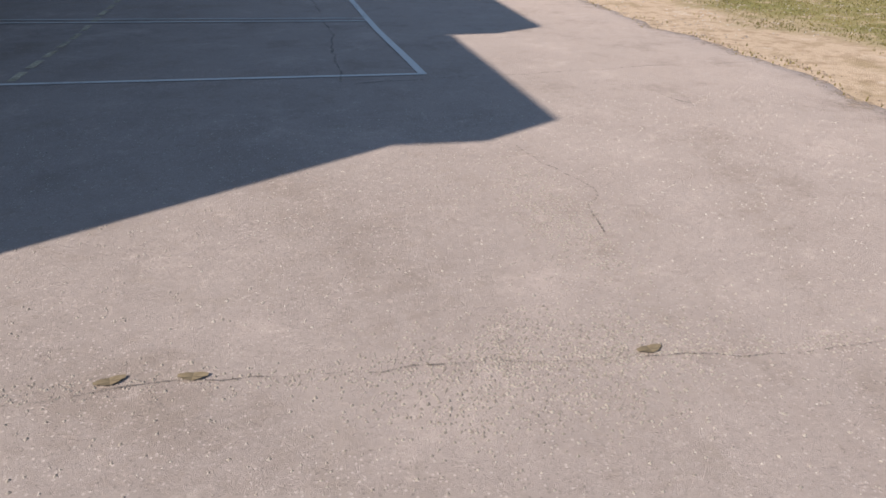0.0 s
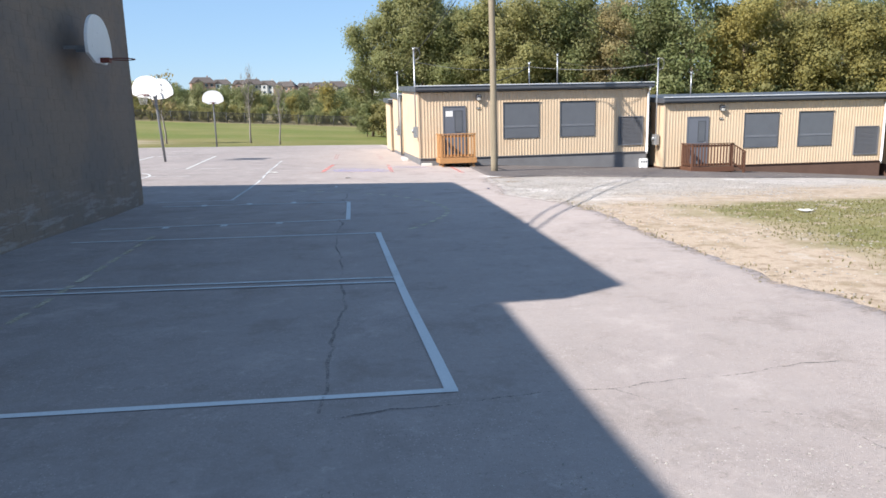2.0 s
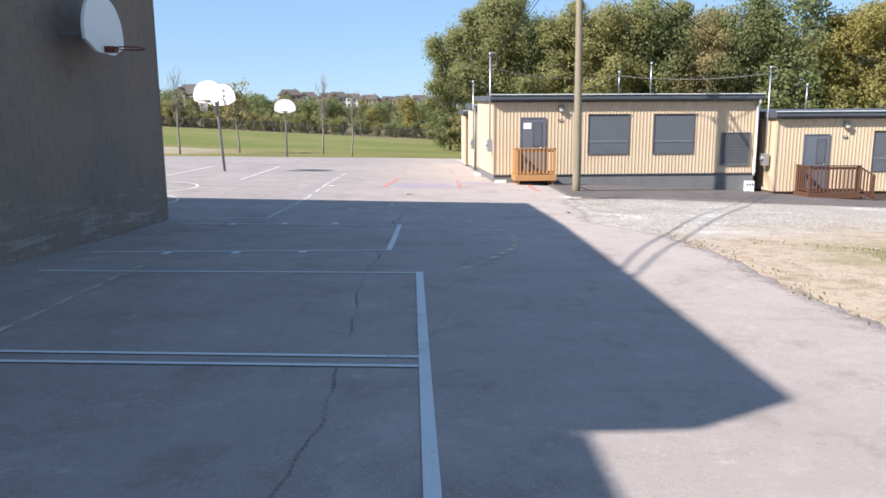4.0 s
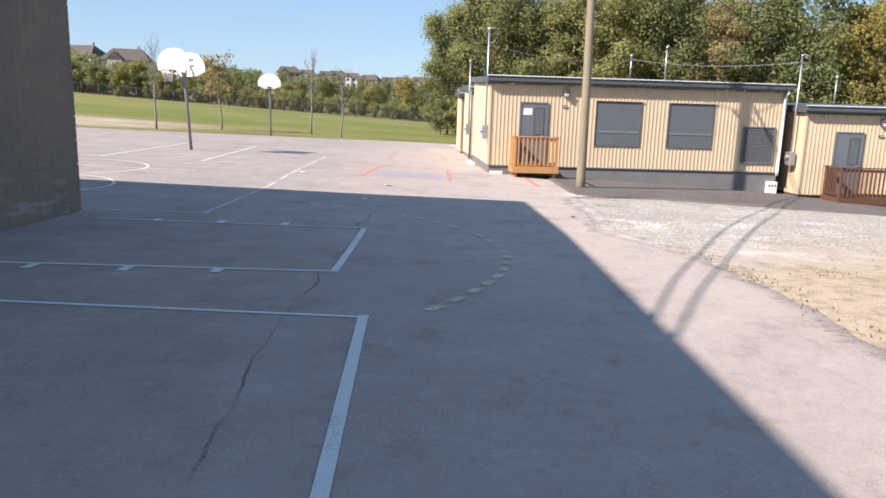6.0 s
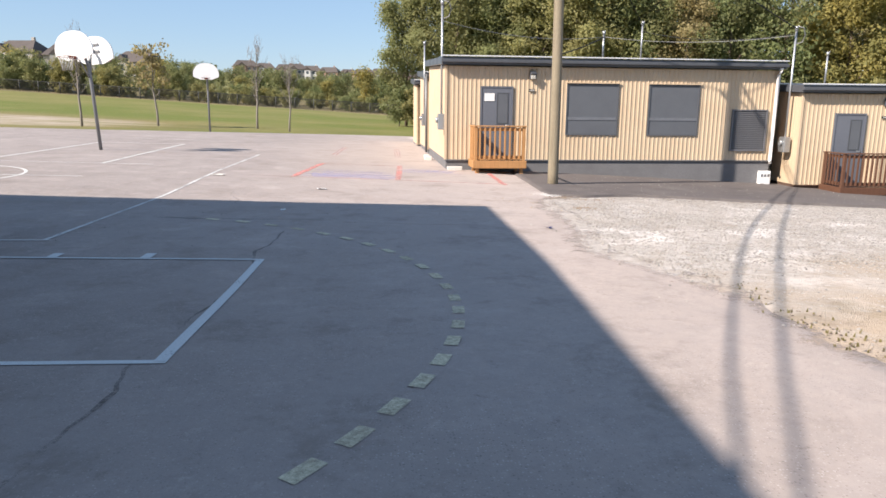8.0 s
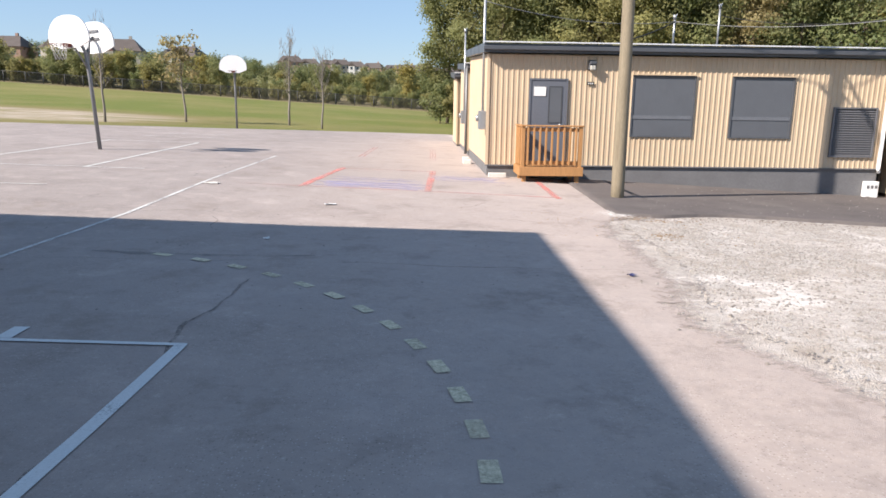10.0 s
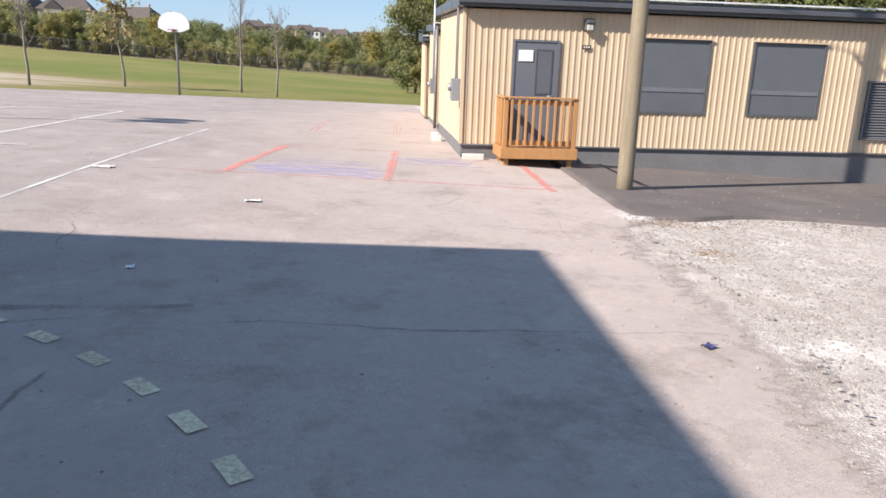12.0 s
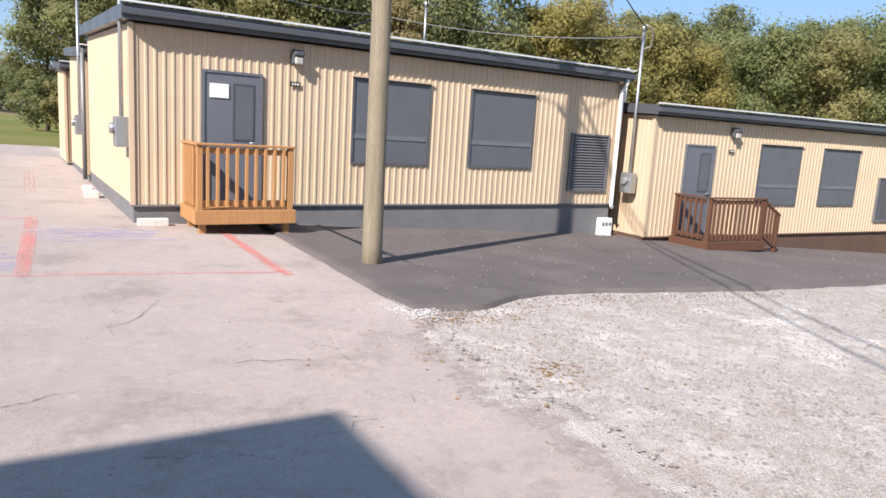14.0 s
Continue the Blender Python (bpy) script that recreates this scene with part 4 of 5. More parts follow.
for a, b, drop, r in (((5.35, 28.95, 8.75), (-6.4, 7.89, 7.45), 0.58, 0.024), ((5.35, 28.9, 8.64), (-6.56, 7.88, 7.45), 1.15, 0.022),
                      (PT, (2.85, 33.3, 4.62), 0.3, 0.014), (PT, (13.85, 32.4, 4.15), 0.35, 0.014), (PT + Vector((0, 0, 0.3)), (2.85, 40.25, 4.15), 0.3, 0.012),
                      (PT + Vector((0.05, 0.05, 0.25)), (10.6, 36.9, 4.7), 0.4, 0.012), (PT, (30.0, 52.0, 9.5), 0.5, 0.014), (PT + Vector((0, 0, 0.3)), (6.0, 75.0, 10.5), 0.6, 0.014),
                      ((2.85, 33.3, 4.3), (8.9, 36.15, 4.2), 0.25, 0.009), ((8.9, 36.15, 4.2), (13.85, 32.45, 4.0), 0.2, 0.009), ((10.6, 36.95, 4.5), (13.85, 32.45, 4.05), 0.25, 0.012), ((8.9, 36.15, 4.2), (6.2, 34.2, 3.3), 0.1, 0.02)):
    solo("overhead_cable", bar(sag(a, b, drop), r, 6), CABLE if r != 0.009 else CABLE_GREY, "thin sagging overhead service cable", "cable", "overhead cables")


# ---- basketball hoops ----
def fan_board(bm, w, h, thick):
    """A fan-shaped board in the x-z plane, its front at y = 0, its foot at z = 0."""
    outline = [(-0.30 * w / 1.37, 0.0), (0.30 * w / 1.37, 0.0), (0.49 * w, 0.17 * h)]
    outline += [(0.5 * w * math.cos(a) ** 0.85, 0.32 * h + 0.68 * h * math.sin(a)) for a in (math.pi / 2 * k / 12 for k in range(0, 12))]
    outline += [(0.0, h)] + [(-x, z) for x, z in outline[:2:-1]] + [(-0.49 * w, 0.17 * h)]
    f = [bm.verts.new((x, 0, z)) for x, z in outline]
    b = [bm.verts.new((x, thick, z)) for x, z in outline]
    bm.faces.new(f)
    bm.faces.new(b[::-1])
    for i in range(len(f)):
        bm.faces.new((f[i], b[i], b[(i + 1) % len(f)], f[(i + 1) % len(f)]))
    return bm


def hoop_parts(parent, z, y, netted):
    b = part("backboard", fan_board(bmesh.new(), 1.39, 0.90, 0.05), BOARD_WHITE, parent, "white fan-shaped steel backboard")
    b.location = (0, y, z)
    r = part("rim", bar([(0.228 * math.sin(a), y - 0.38 + 0.228 * math.cos(a), z + 0.08) for a in (2 * math.pi * k / 24 for k in range(25))], 0.011, 6), RIM, parent, "rusty red rim")
    part("rim_bracket", boxes((-0.08, 0.08, y - 0.16, y - 0.003, z + 0.02, z + 0.11)), RIM, r)
    if netted:
        bm = bmesh.new()
        for k in range(12):
            a, c = 2 * math.pi * k / 12, 2 * math.pi * (k + 1) / 12
            for p, q in ((a, c), (c, a)):
                tube(bm, [(0.22 * math.sin(p), y - 0.38 + 0.22 * math.cos(p), z + 0.07), (0.17 * math.sin(q), y - 0.38 + 0.17 * math.cos(q), z - 0.14), (0.14 * math.sin(p), y - 0.38 + 0.14 * math.cos(p), z - 0.34)], 0.007, 4)
        part("net", bm, NET, r, "worn white net")


def hoop(x, y, turn, z, netted, label, double=False, lean=0.0):
    top = thing("basketball_hoop", pose(x, y, ground(x, y) + 0.02, 0, lean, turn), label, "basketball hoop", "yard hoops")
    part("pole", bar([(0, 0, -0.05), (0, 0, z - 0.7), (0, -0.03, z - 0.1), (0, -0.3, z + 0.35), (0, -0.52, z + 0.42)], 0.057, 10), POLE_GREY, top)
    part("strut", bar([(0, 0, z - 0.6), (0, -0.52, z + 0.2)], 0.025, 6), POLE_GREY, top)
    hoop_parts(top, z, -0.6, netted)
    if double:  # a second board faces the other way
        part("rear_arm", bar([(0, 0, z - 0.4), (0, 0.15, z + 0.3), (0, 0.33, z + 0.36)], 0.05, 8), POLE_GREY, top)
        b = part("backboard", fan_board(bmesh.new(), 1.39, 0.90, 0.05), BOARD_WHITE, top, "white fan-shaped steel backboard")
        b.location = (0, 0.34, z - 0.08)
        part("bracket", boxes((-0.2, 0.2, 0.30, 0.337, z + 0.3, z + 0.36), (-0.2, 0.2, 0.30, 0.337, z + 0.52, z + 0.58)), POLE_GREY, top)
        part("rim", bar([(0.228 * math.sin(a), 0.76 + 0.228 * math.cos(a), z + 0.05) for a in (2 * math.pi * k / 24 for k in range(25))], 0.011, 6), RIM, top, "rusty red rim")
    return top


hoop(-8.36, 35.6, -18, 2.88, True, "leaning steel pole with two white fan backboards back to back", True, -3.8)
hoop(-8.75, 53.0, 8, 2.9, False, "distant basketball hoop with a white fan backboard")
wall_hoop = thing("wall_hoop", pose(-5.70, 16.9, 3.08, 0, 0, 89.2), "white fan backboard hung on the shaded wall", "basketball hoop")
part("arm", boxes((-0.35, -0.30, -0.50, 0.0, 0.25, 0.31)), POLE_GREY, wall_hoop)
part("arm", boxes((0.30, 0.35, -0.50, 0.0, 0.25, 0.31)), POLE_GREY, wall_hoop)
hoop_parts(wall_hoop, 0.0, -0.55, False)


# ---- trees ----
def limb_points(rng, a, way, length, bend):
    pts, p, d = [Vector(a)], Vector(a), Vector(way).normalized()
    for _ in range(4):
        d = (d + Vector((rng.uniform(-bend, bend), rng.uniform(-bend, bend), rng.uniform(-0.05, bend)))).normalized()
        p = p + d * length / 4
        pts.append(p.copy())
    return pts


def leaf_cloud(centres, radii, count, size, rng, name, material):
    """Many small leaf sprays that lie over lumps, shaded by the lumps' round form."""
    c, r = np.array(centres), np.array(radii)
    pick = rng.integers(0, len(c), count)
    d = rng.normal(size=(count, 3))
    d /= np.linalg.norm(d, axis=1)[:, None]
    p = c[pick] + d * (r[pick] * (rng.uniform(0.15, 1.0, count) ** 0.5 * rng.lognormal(0.0, 0.2, count))[:, None])
    face = d + rng.normal(size=(count, 3)) * 0.7
    u = np.cross(face, rng.normal(size=(count, 3)))
    u /= np.linalg.norm(u, axis=1)[:, None] + 1e-9
    v = np.cross(face, u)
    v /= np.linalg.norm(v, axis=1)[:, None] + 1e-9
    s = size * rng.uniform(0.55, 1.45, count)[:, None]
    tri = np.stack([p - u * s, p + u * s * 0.9 + v * s * 0.3, p - u * s * 0.1 + v * s * 1.2], 1).reshape(-1, 3)
    me = bpy.data.meshes.new(name)
    me.from_pydata(tri.tolist(), [], np.arange(count * 3).reshape(-1, 3).tolist())
    me.materials.append(material)
    way = d * 0.35 + face * 0.55 + np.array((0, 0, 0.2))
    way /= np.linalg.norm(way, axis=1)[:, None]
    for f in me.polygons:
        f.use_smooth = True
    me.normals_split_custom_set(np.repeat(way, 3, axis=0).tolist())
    return me


def tree(name, seed, height, spread_r, material, leaves, size, label, bare=False, base=0.28, category="tree", group="wood behind the classrooms", thick=0.17, bark=None):
    r, rng = random.Random(seed), np.random.default_rng(seed)
    top = thing(name, pose(0, 0, 0), label, category, group)
    bm = bmesh.new()
    lean = Vector((r.uniform(-0.05, 0.05), r.uniform(-0.05, 0.05), 1))
    trunk = [lean * height * 0.85 * k / 6 + Vector((r.uniform(-1, 1), r.uniform(-1, 1), 0)) * 0.012 * height * (k > 0) for k in range(7)]
    tube(bm, [p - Vector((0, 0, 0.3)) if i == 0 else p for i, p in enumerate(trunk)], [thick * (1.15 - k / 6.4) for k in range(7)], 8)
    centres, radii = [], []
    n = 13 if not bare else 16
    for k in range(n):
        f = base + (1 - base) * (k + 0.5) / n
        a = k * 2.4 + r.uniform(-0.4, 0.4)
        start = lean * height * 0.85 * min(1, f * 0.93)
        reach = spread_r * (math.sin(math.pi * min(1, 0.18 + 0.8 * (1 - f) ** 0.8)) * 0.9 + 0.15) * r.uniform(0.75, 1.1)
        way = Vector((math.cos(a), math.sin(a), (0.45 + 0.9 * f) if not bare else (1.0 + 1.2 * f)))
        pts = limb_points(r, start, way, reach, 0.22)
        tube(bm, pts, [thick * 0.42 * (1 - f * 0.6) * (1 - i / 4.6) for i in range(5)], 5)
        if bare:
            for q in pts[1:]:
                for _ in range(2):
                    tw = limb_points(r, q, Vector((r.uniform(-1, 1), r.uniform(-1, 1), 1.1)), reach * 0.5, 0.3)
                    tube(bm, tw, [0.011, 0.009, 0.007, 0.005, 0.003], 4)
        for q in pts[2:]:
            centres.append(q + Vector((r.uniform(-0.4, 0.4), r.uniform(-0.4, 0.4), r.uniform(-0.2, 0.5))))
            rr = spread_r * r.uniform(0.18, 0.42)
            radii.append((rr, rr, rr * 0.75))
    centres.append(lean * height * 0.93)
    radii.append((spread_r * 0.34,) * 3)
    part("trunk", bm, bark or BARK, top)
    if leaves:
        part("crown", leaf_cloud(centres, radii, leaves, size, rng, "crown", material), material, top)
    return top


def plant(proto, rows):
    """The first row moves the tree itself; the rest are copies."""
    for i, (x, y, s, turn) in enumerate(rows):
        m = at(x, y, -0.05, turn) @ Matrix.Scale(s, 4)
        if i:
            c = copy_thing(proto, at(x, y, -0.05, turn))
            c.scale = (s, s, s)
        else:
            proto.matrix_basis = m


def wood():
    rng = random.Random(11)
    protos = [tree("tree", 21, 14, 4.6, LEAF_GREEN, 27000, 0.125, "tall green broadleaf tree at the edge of the wood"),
              tree("tree", 22, 13, 4.4, LEAF_OLIVE, 26000, 0.125, "tall tree turning olive and brown in the wood"),
              tree("tree", 23, 12, 4.2, LEAF_GOLD, 25000, 0.12, "tree with golden autumn leaves in the wood"),
              tree("tree", 24, 15, 4.3, LEAF_DARK, 22000, 0.13, "dark green tree standing deep in the wood"),
              tree("tree", 25, 13.5, 4.0, LEAF_RUST, 15000, 0.12, "thinning tree with rusty leaves in the wood"),
              tree("tree", 26, 11, 3.2, LEAF_DARK, 5000, 0.12, "half-bare grey tree in the wood")]
    rows = [[] for _ in protos]
    # front edge from the field's corner round behind the classrooms; (x, y, kind, size)
    front = [(3.7, 80, 0, 0.86), (7.9, 77, 0, 1.0), (12.0, 75, 0, 0.90), (15.5, 73, 1, 1.02), (19.0, 71, 1, 1.0), (22.5, 71, 0, 1.03), (26.5, 69, 4, 1.0), (30.0, 68, 3, 0.92),
             (33.2, 66, 5, 1.25), (37.3, 64, 2, 1.05), (41.5, 62, 2, 1.0), (45.0, 60, 2, 1.0), (49.0, 59, 2, 0.95), (52.5, 56, 0, 0.95), (56.0, 53, 1, 0.92), (60.0, 52, 0, 0.98), (64.0, 49, 4, 0.9), (69, 47, 1, 1.0), (74, 45, 0, 1.0)]
    for x, y, k, s in front:
        rows[k].append((x, y, s * 1.06 * rng.uniform(0.94, 1.06), rng.uniform(0, 360)))
    for j in range(2):
        for i in range(15):
            x = 9 + i * 5.2 + rng.uniform(-1.4, 1.4) + 2 * j
            y = 86 + 7 * j - 0.42 * (x - 6) + rng.uniform(-2, 2)
            k = rng.choice((0, 3, 3, 1, 5, 4))
            rows[k].append((x, y, rng.uniform(0.95, 1.15), rng.uniform(0, 360)))
    for p, r in zip(protos, rows):
        plant(p, r or [(80, 90, 1, 0)])
    under = tree("bush", 31, 3.4, 2.3, LEAF_DARK, 4500, 0.13, "dense dark undergrowth at the wood's edge", False, 0.1, "bush", "undergrowth", 0.05)
    under2 = tree("bush", 32, 3.0, 2.2, LEAF_OLIVE, 4500, 0.13, "olive shrub at the wood's edge", False, 0.1, "bush", "undergrowth", 0.05)
    ru = [[], []]
    for i in range(44):
        x = 3.0 + i * 1.65
        ru[i % 2].append((x, 77.5 - 0.42 * (x - 4) + rng.uniform(-2.0, 1.5), rng.uniform(0.8, 1.5), rng.uniform(0, 360)))
    plant(under, ru[0])
    plant(under2, ru[1])


wood()
# young trees along the edge of the yard
plant(tree("young_tree", 41, 6.0, 1.3, LEAF_RUST, 0, 0.1, "bare young tree at the edge of the field", True, 0.35, "tree", "young trees", 0.07, BARK_PALE), [(-16.3, 54.2, 1.0, 0), (-7.2, 60.0, 1.05, 130)])
plant(tree("young_tree", 42, 5.0, 1.1, LEAF_RUST, 0, 0.1, "slender bare young tree at the field's edge", True, 0.4, "tree", "young trees", 0.06, BARK_PALE), [(-4.75, 57.2, 1.0, 40)])
plant(tree("young_tree", 43, 5.4, 1.35, LEAF_RUST, 650, 0.13, "young tree with sparse rust-brown leaves", False, 0.42, "tree", "young trees", 0.07, BARK_PALE), [(-13.3, 58.6, 1.0, 0)])


def far_things():
    rng = random.Random(5)
    protos = [tree("shrub", 51, 5.0, 3.2, LEAF_GREEN, 3400, 0.17, "green shrub beyond the fence", False, 0.02, "shrub", "hedge beyond the field", 0.08),
              tree("shrub", 52, 4.4, 3.0, LEAF_OLIVE, 3400, 0.17, "olive shrub beyond the fence", False, 0.02, "shrub", "hedge beyond the field", 0.08),
              tree("shrub", 53, 6.0, 3.0, LEAF_GOLD, 3400, 0.17, "yellowing tree beyond the fence", False, 0.02, "shrub", "hedge beyond the field", 0.09),
              tree("shrub", 54, 5.5, 3.5, LEAF_DARK, 3400, 0.18, "dark green tree beyond the fence", False, 0.02, "shrub", "hedge beyond the field", 0.09)]
    rows = [[] for _ in protos]
    for i in range(105):
        x = -112 + i * 1.35 + rng.uniform(-1.2, 1.2)
        rows[rng.choice((0, 0, 1, 1, 2, 2, 2, 3))].append((x, 138 + rng.uniform(-4, 9), rng.choice((0.45, 0.6, 0.75, 0.95, 1.2)) * rng.uniform(0.85, 1.15) * (0.85 if x < -32 else 0.52), rng.uniform(0, 360)))
    for i in range(105):
        x = -112 + i * 1.4 + rng.uniform(-0.6, 0.6)
        rows[rng.choice((0, 0, 1, 1, 1, 2))].append((x, 136 + rng.uniform(-2.5, 4), rng.uniform(0.42, 0.68) * (1.3 if x < -40 else 0.85), rng.uniform(0, 360)))
    for i in range(46):
        x = -62 + i * 2.1 + rng.uniform(-0.8, 0.8)
        if i == 0:
            rows[2].append((-0.9, 138.5, 1.05, 40))  # a broad yellow willow behind the fence
        rows[rng.choice((0, 1, 3, 3, 3))].append((x, 166 + rng.uniform(-9, 9), rng.uniform(0.62, 0.95), rng.uniform(0, 360)))
    for i in range(48):
        x = -150 + i * 4.2 + rng.uniform(-1.5, 1.5)
        rows[rng.choice((0, 1, 3, 3, 3))].append((x, 190 + rng.uniform(-14, 30), rng.uniform(0.55, 1.0), rng.uniform(0, 360)))
    for i in range(36):
        x = -230 + i * 9.5 + rng.uniform(-2, 2)
        rows[rng.choice((0, 3, 3))].append((x, 290 + rng.uniform(-12, 14), rng.uniform(0.6, 0.95), rng.uniform(0, 360)))
    for p, r in zip(protos, rows):
        plant(p, r)


far_things()


# ---- fence, houses and vehicles beyond the field ----
def fence():
    top = thing("chain_link_fence", pose(0, 0, 0), "dark chain-link fence along the far side of the field", "fence")
    bm = bmesh.new()
    post = mesh_of("post", bar([(0, 0, -0.2), (0, 0, 1.9)], 0.07, 6))
    post.materials.append(FENCE_DARK)
    tops = []
    for k in range(50):
        x = -118 + 3.1 * k
        y = 131 + 0.5 * math.sin(x)
        o = part("post", post, FENCE_DARK, top)
        o.location = (x, y, ground(x, y))
        tops.append(Vector((x, y, ground(x, y) + 1.8)))
    part("top_rail", bar(tops, 0.05, 5), FENCE_DARK, top)
    mesh_bm = bmesh.new()
    for a, b in zip(tops, tops[1:]):
        for k in range(16):
            p, q = a.lerp(b, k / 16), a.lerp(b, (k + 1) / 16)
            tube(mesh_bm, [p, q - Vector((0, 0, 1.75))], 0.022, 3, False)
            tube(mesh_bm, [q, p - Vector((0, 0, 1.75))], 0.022, 3, False)
    tagged(part("wire_mesh", mesh_bm, FENCE_DARK, top), kind="stuff")


fence()


def house(w, d, h, wall, label):
    top = thing("house", pose(0, 0, 0), label, "house", "houses beyond the field")
    part("wall", boxes((-w / 2, w / 2, -d / 2, d / 2, -1.5, h)), wall, top)
    bm = bmesh.new()
    e, ridge = 0.5, h + 0.33 * d
    a = [bm.verts.new(p) for p in ((-w / 2 - e, -d / 2 - e, h - 0.15), (w / 2 + e, -d / 2 - e, h - 0.15), (w / 2 + e, d / 2 + e, h - 0.15), (-w / 2 - e, d / 2 + e, h - 0.15), (-w / 2 + d * 0.22, 0, ridge), (w / 2 - d * 0.22, 0, ridge))]
    for q in ((0, 1, 5, 4), (1, 2, 5), (2, 3, 4, 5), (3, 0, 4), (3, 2, 1, 0)):
        bm.faces.new([a[i] for i in q])
    roof = part("roof", bm, SHINGLE, top)
    part("chimney", boxes((w * 0.2, w * 0.2 + 0.7, 0.5, 1.2, h, ridge + 0.8)), wall, roof)
    g = bmesh.new()
    v = [g.verts.new(p) for p in ((-w * 0.38, -d / 2 - 0.9, h), (-w * 0.02, -d / 2 - 0.9, h), (-w * 0.2, -d / 2 - 0.9, h + 1.9), (-w * 0.38, 0, h), (-w * 0.02, 0, h), (-w * 0.2, 0, h + 1.9))]
    for q in ((0, 1, 2), (0, 2, 5, 3), (1, 4, 5, 2)):
        g.faces.new([v[i] for i in q])
    part("gable", g, SHINGLE, roof)
    part("bay", boxes((-w * 0.36, -w * 0.04, -d / 2 - 0.8, -d / 2, -1.5, h)), wall, top)
    for z in (1.1, 3.9):
        if z + 1.5 < h:
            for k, y in ((-0.2, -d / 2 - 0.8), (0.12, -d / 2), (0.34, -d / 2)):
                win = part("window", boxes((k * w - 0.65, k * w + 0.65, y - 0.03, y - 0.002, z, z + 1.4)), GLASS_FAR, top)
                part("lintel", boxes((k * w - 0.75, k * w + 0.75, y - 0.05, y - 0.031, z + 1.4, z + 1.5)), PALE_FAR, win)
                part("sill", boxes((k * w - 0.75, k * w + 0.75, y - 0.05, y - 0.031, z - 0.1, z)), PALE_FAR, win)
    return top


def town():
    rng = random.Random(9)
    kinds = [house(11, 9, 6.2, STONE_FAR, "two-storey house with a dark shingled roof"), house(12, 9, 6.0, BRICK_FAR, "red-brown brick house with a dark roof"), house(10, 8, 5.8, PALE_FAR, "pale sided house with a dark roof")]
    rows = [[], [], []]
    for i in range(7):
        rows[rng.choice((0, 0, 0, 1))].append((-128 + 12.2 * i + rng.uniform(-1, 1), 178 + rng.uniform(-3, 8) + 0.8 * i, rng.uniform(0.80, 0.95), rng.uniform(-14, 14)))
    for i in range(13):
        rows[(1, 2, 1, 0, 2)[i % 5]].append((-58 + 7.5 * i + rng.uniform(-2, 2), 345 + rng.uniform(-6, 12), rng.uniform(0.8, 0.95), rng.uniform(-20, 20)))
    for p, r in zip(kinds, rows):
        plant(p, r)


town()


def car(x, y, turn, paint, label):
    top = thing("parked_car", at(x, y, 0, turn), label, "car", "parked cars")
    bm = bmesh.new()
    prof = [(-2.1, 0.35), (2.1, 0.35), (2.15, 0.75), (1.3, 0.92), (0.7, 1.42), (-1.2, 1.45), (-1.9, 0.98), (-2.15, 0.9)]
    l, r = [bm.verts.new((px, -0.85, pz)) for px, pz in prof], [bm.verts.new((px, 0.85, pz)) for px, pz in prof]
    bm.faces.new(l)
    bm.faces.new(r[::-1])
    for i in range(len(prof)):
        bm.faces.new((l[i], r[i], r[(i + 1) % len(prof)], l[(i + 1) % len(prof)]))
    part("body", bm, paint, top)
    part("side_window", boxes((-1.1, 0.6, -0.865, -0.853, 0.98, 1.36)), GLASS_FAR, top)
    for wx in (-1.35, 1.35):
        for wy in (-0.8, 0.8):
            part("wheel", bar([(wx, wy - 0.1, 0.33), (wx, wy + 0.1, 0.33)], 0.33, 14), CABLE, top)


car(-71, 150, 12, WHITE, "white car parked beyond the fence")
car(-58, 151, 8, WHITE, "pale car parked beyond the fence")
car(-88, 149, 15, SKIRT_GREY, "grey car parked beyond the fence")


# ---- loose stones, grass and litter ----
def scatter(name, count, size, material, region, label, flat=0.6, blades=False, seed=3, up=0.0):
    """Small stones or blades strewn where region(x, y) allows."""
    rng = random.Random(seed)
    verts, faces = [], []
    octa = [(1, 0, 0), (0, 1, 0), (-1, 0, 0), (0, -1, 0), (0, 0, 1)]
    tries = 0
    x0, x1, y0, y1, keep = region
    while count and tries < count * 30 and len(faces) < count * 4:
        tries += 1
        x, y = rng.uniform(x0, x1), rng.uniform(y0, y1)
        k = keep(x, y)
        if rng.random() > k:
            continue
        z, b, s = ground(x, y) + up, len(verts), size * rng.uniform(0.5, 1.6)
        if blades:
            a = rng.uniform(0, 6.28)
            cx, sy = math.cos(a), math.sin(a)
            for j in range(2):
                b = len(verts)
                lx, ly = rng.uniform(-0.5, 0.5) * s, rng.uniform(-0.5, 0.5) * s
                verts += [(x - 0.012 * cx, y - 0.012 * sy, z - 0.01), (x + 0.012 * cx, y + 0.012 * sy, z - 0.01), (x + lx, y + ly, z + s)]
                faces += [(b, b + 1, b + 2)]
                faces += [(b, b + 2, b + 1)]
        else:
            a = rng.uniform(0, 6.28)
            for vx, vy, vz in octa:
                e, f = vx * rng.uniform(0.7, 1.2), vy * rng.uniform(0.6, 1.1)
                verts.append((x + s * (e * math.cos(a) - f * math.sin(a)), y + s * (e * math.sin(a) + f * math.cos(a)), z + s * flat * vz + (0.02 if x < yard_edge(y) else 0.0)))
            faces += [(b, b + 1, b + 4), (b + 1, b + 2, b + 4), (b + 2, b + 3, b + 4), (b + 3, b, b + 4)]
    me = bpy.data.meshes.new(name)
    me.from_pydata(verts, [], faces)
    solo(name, me, material, label, "", "", "stuff")


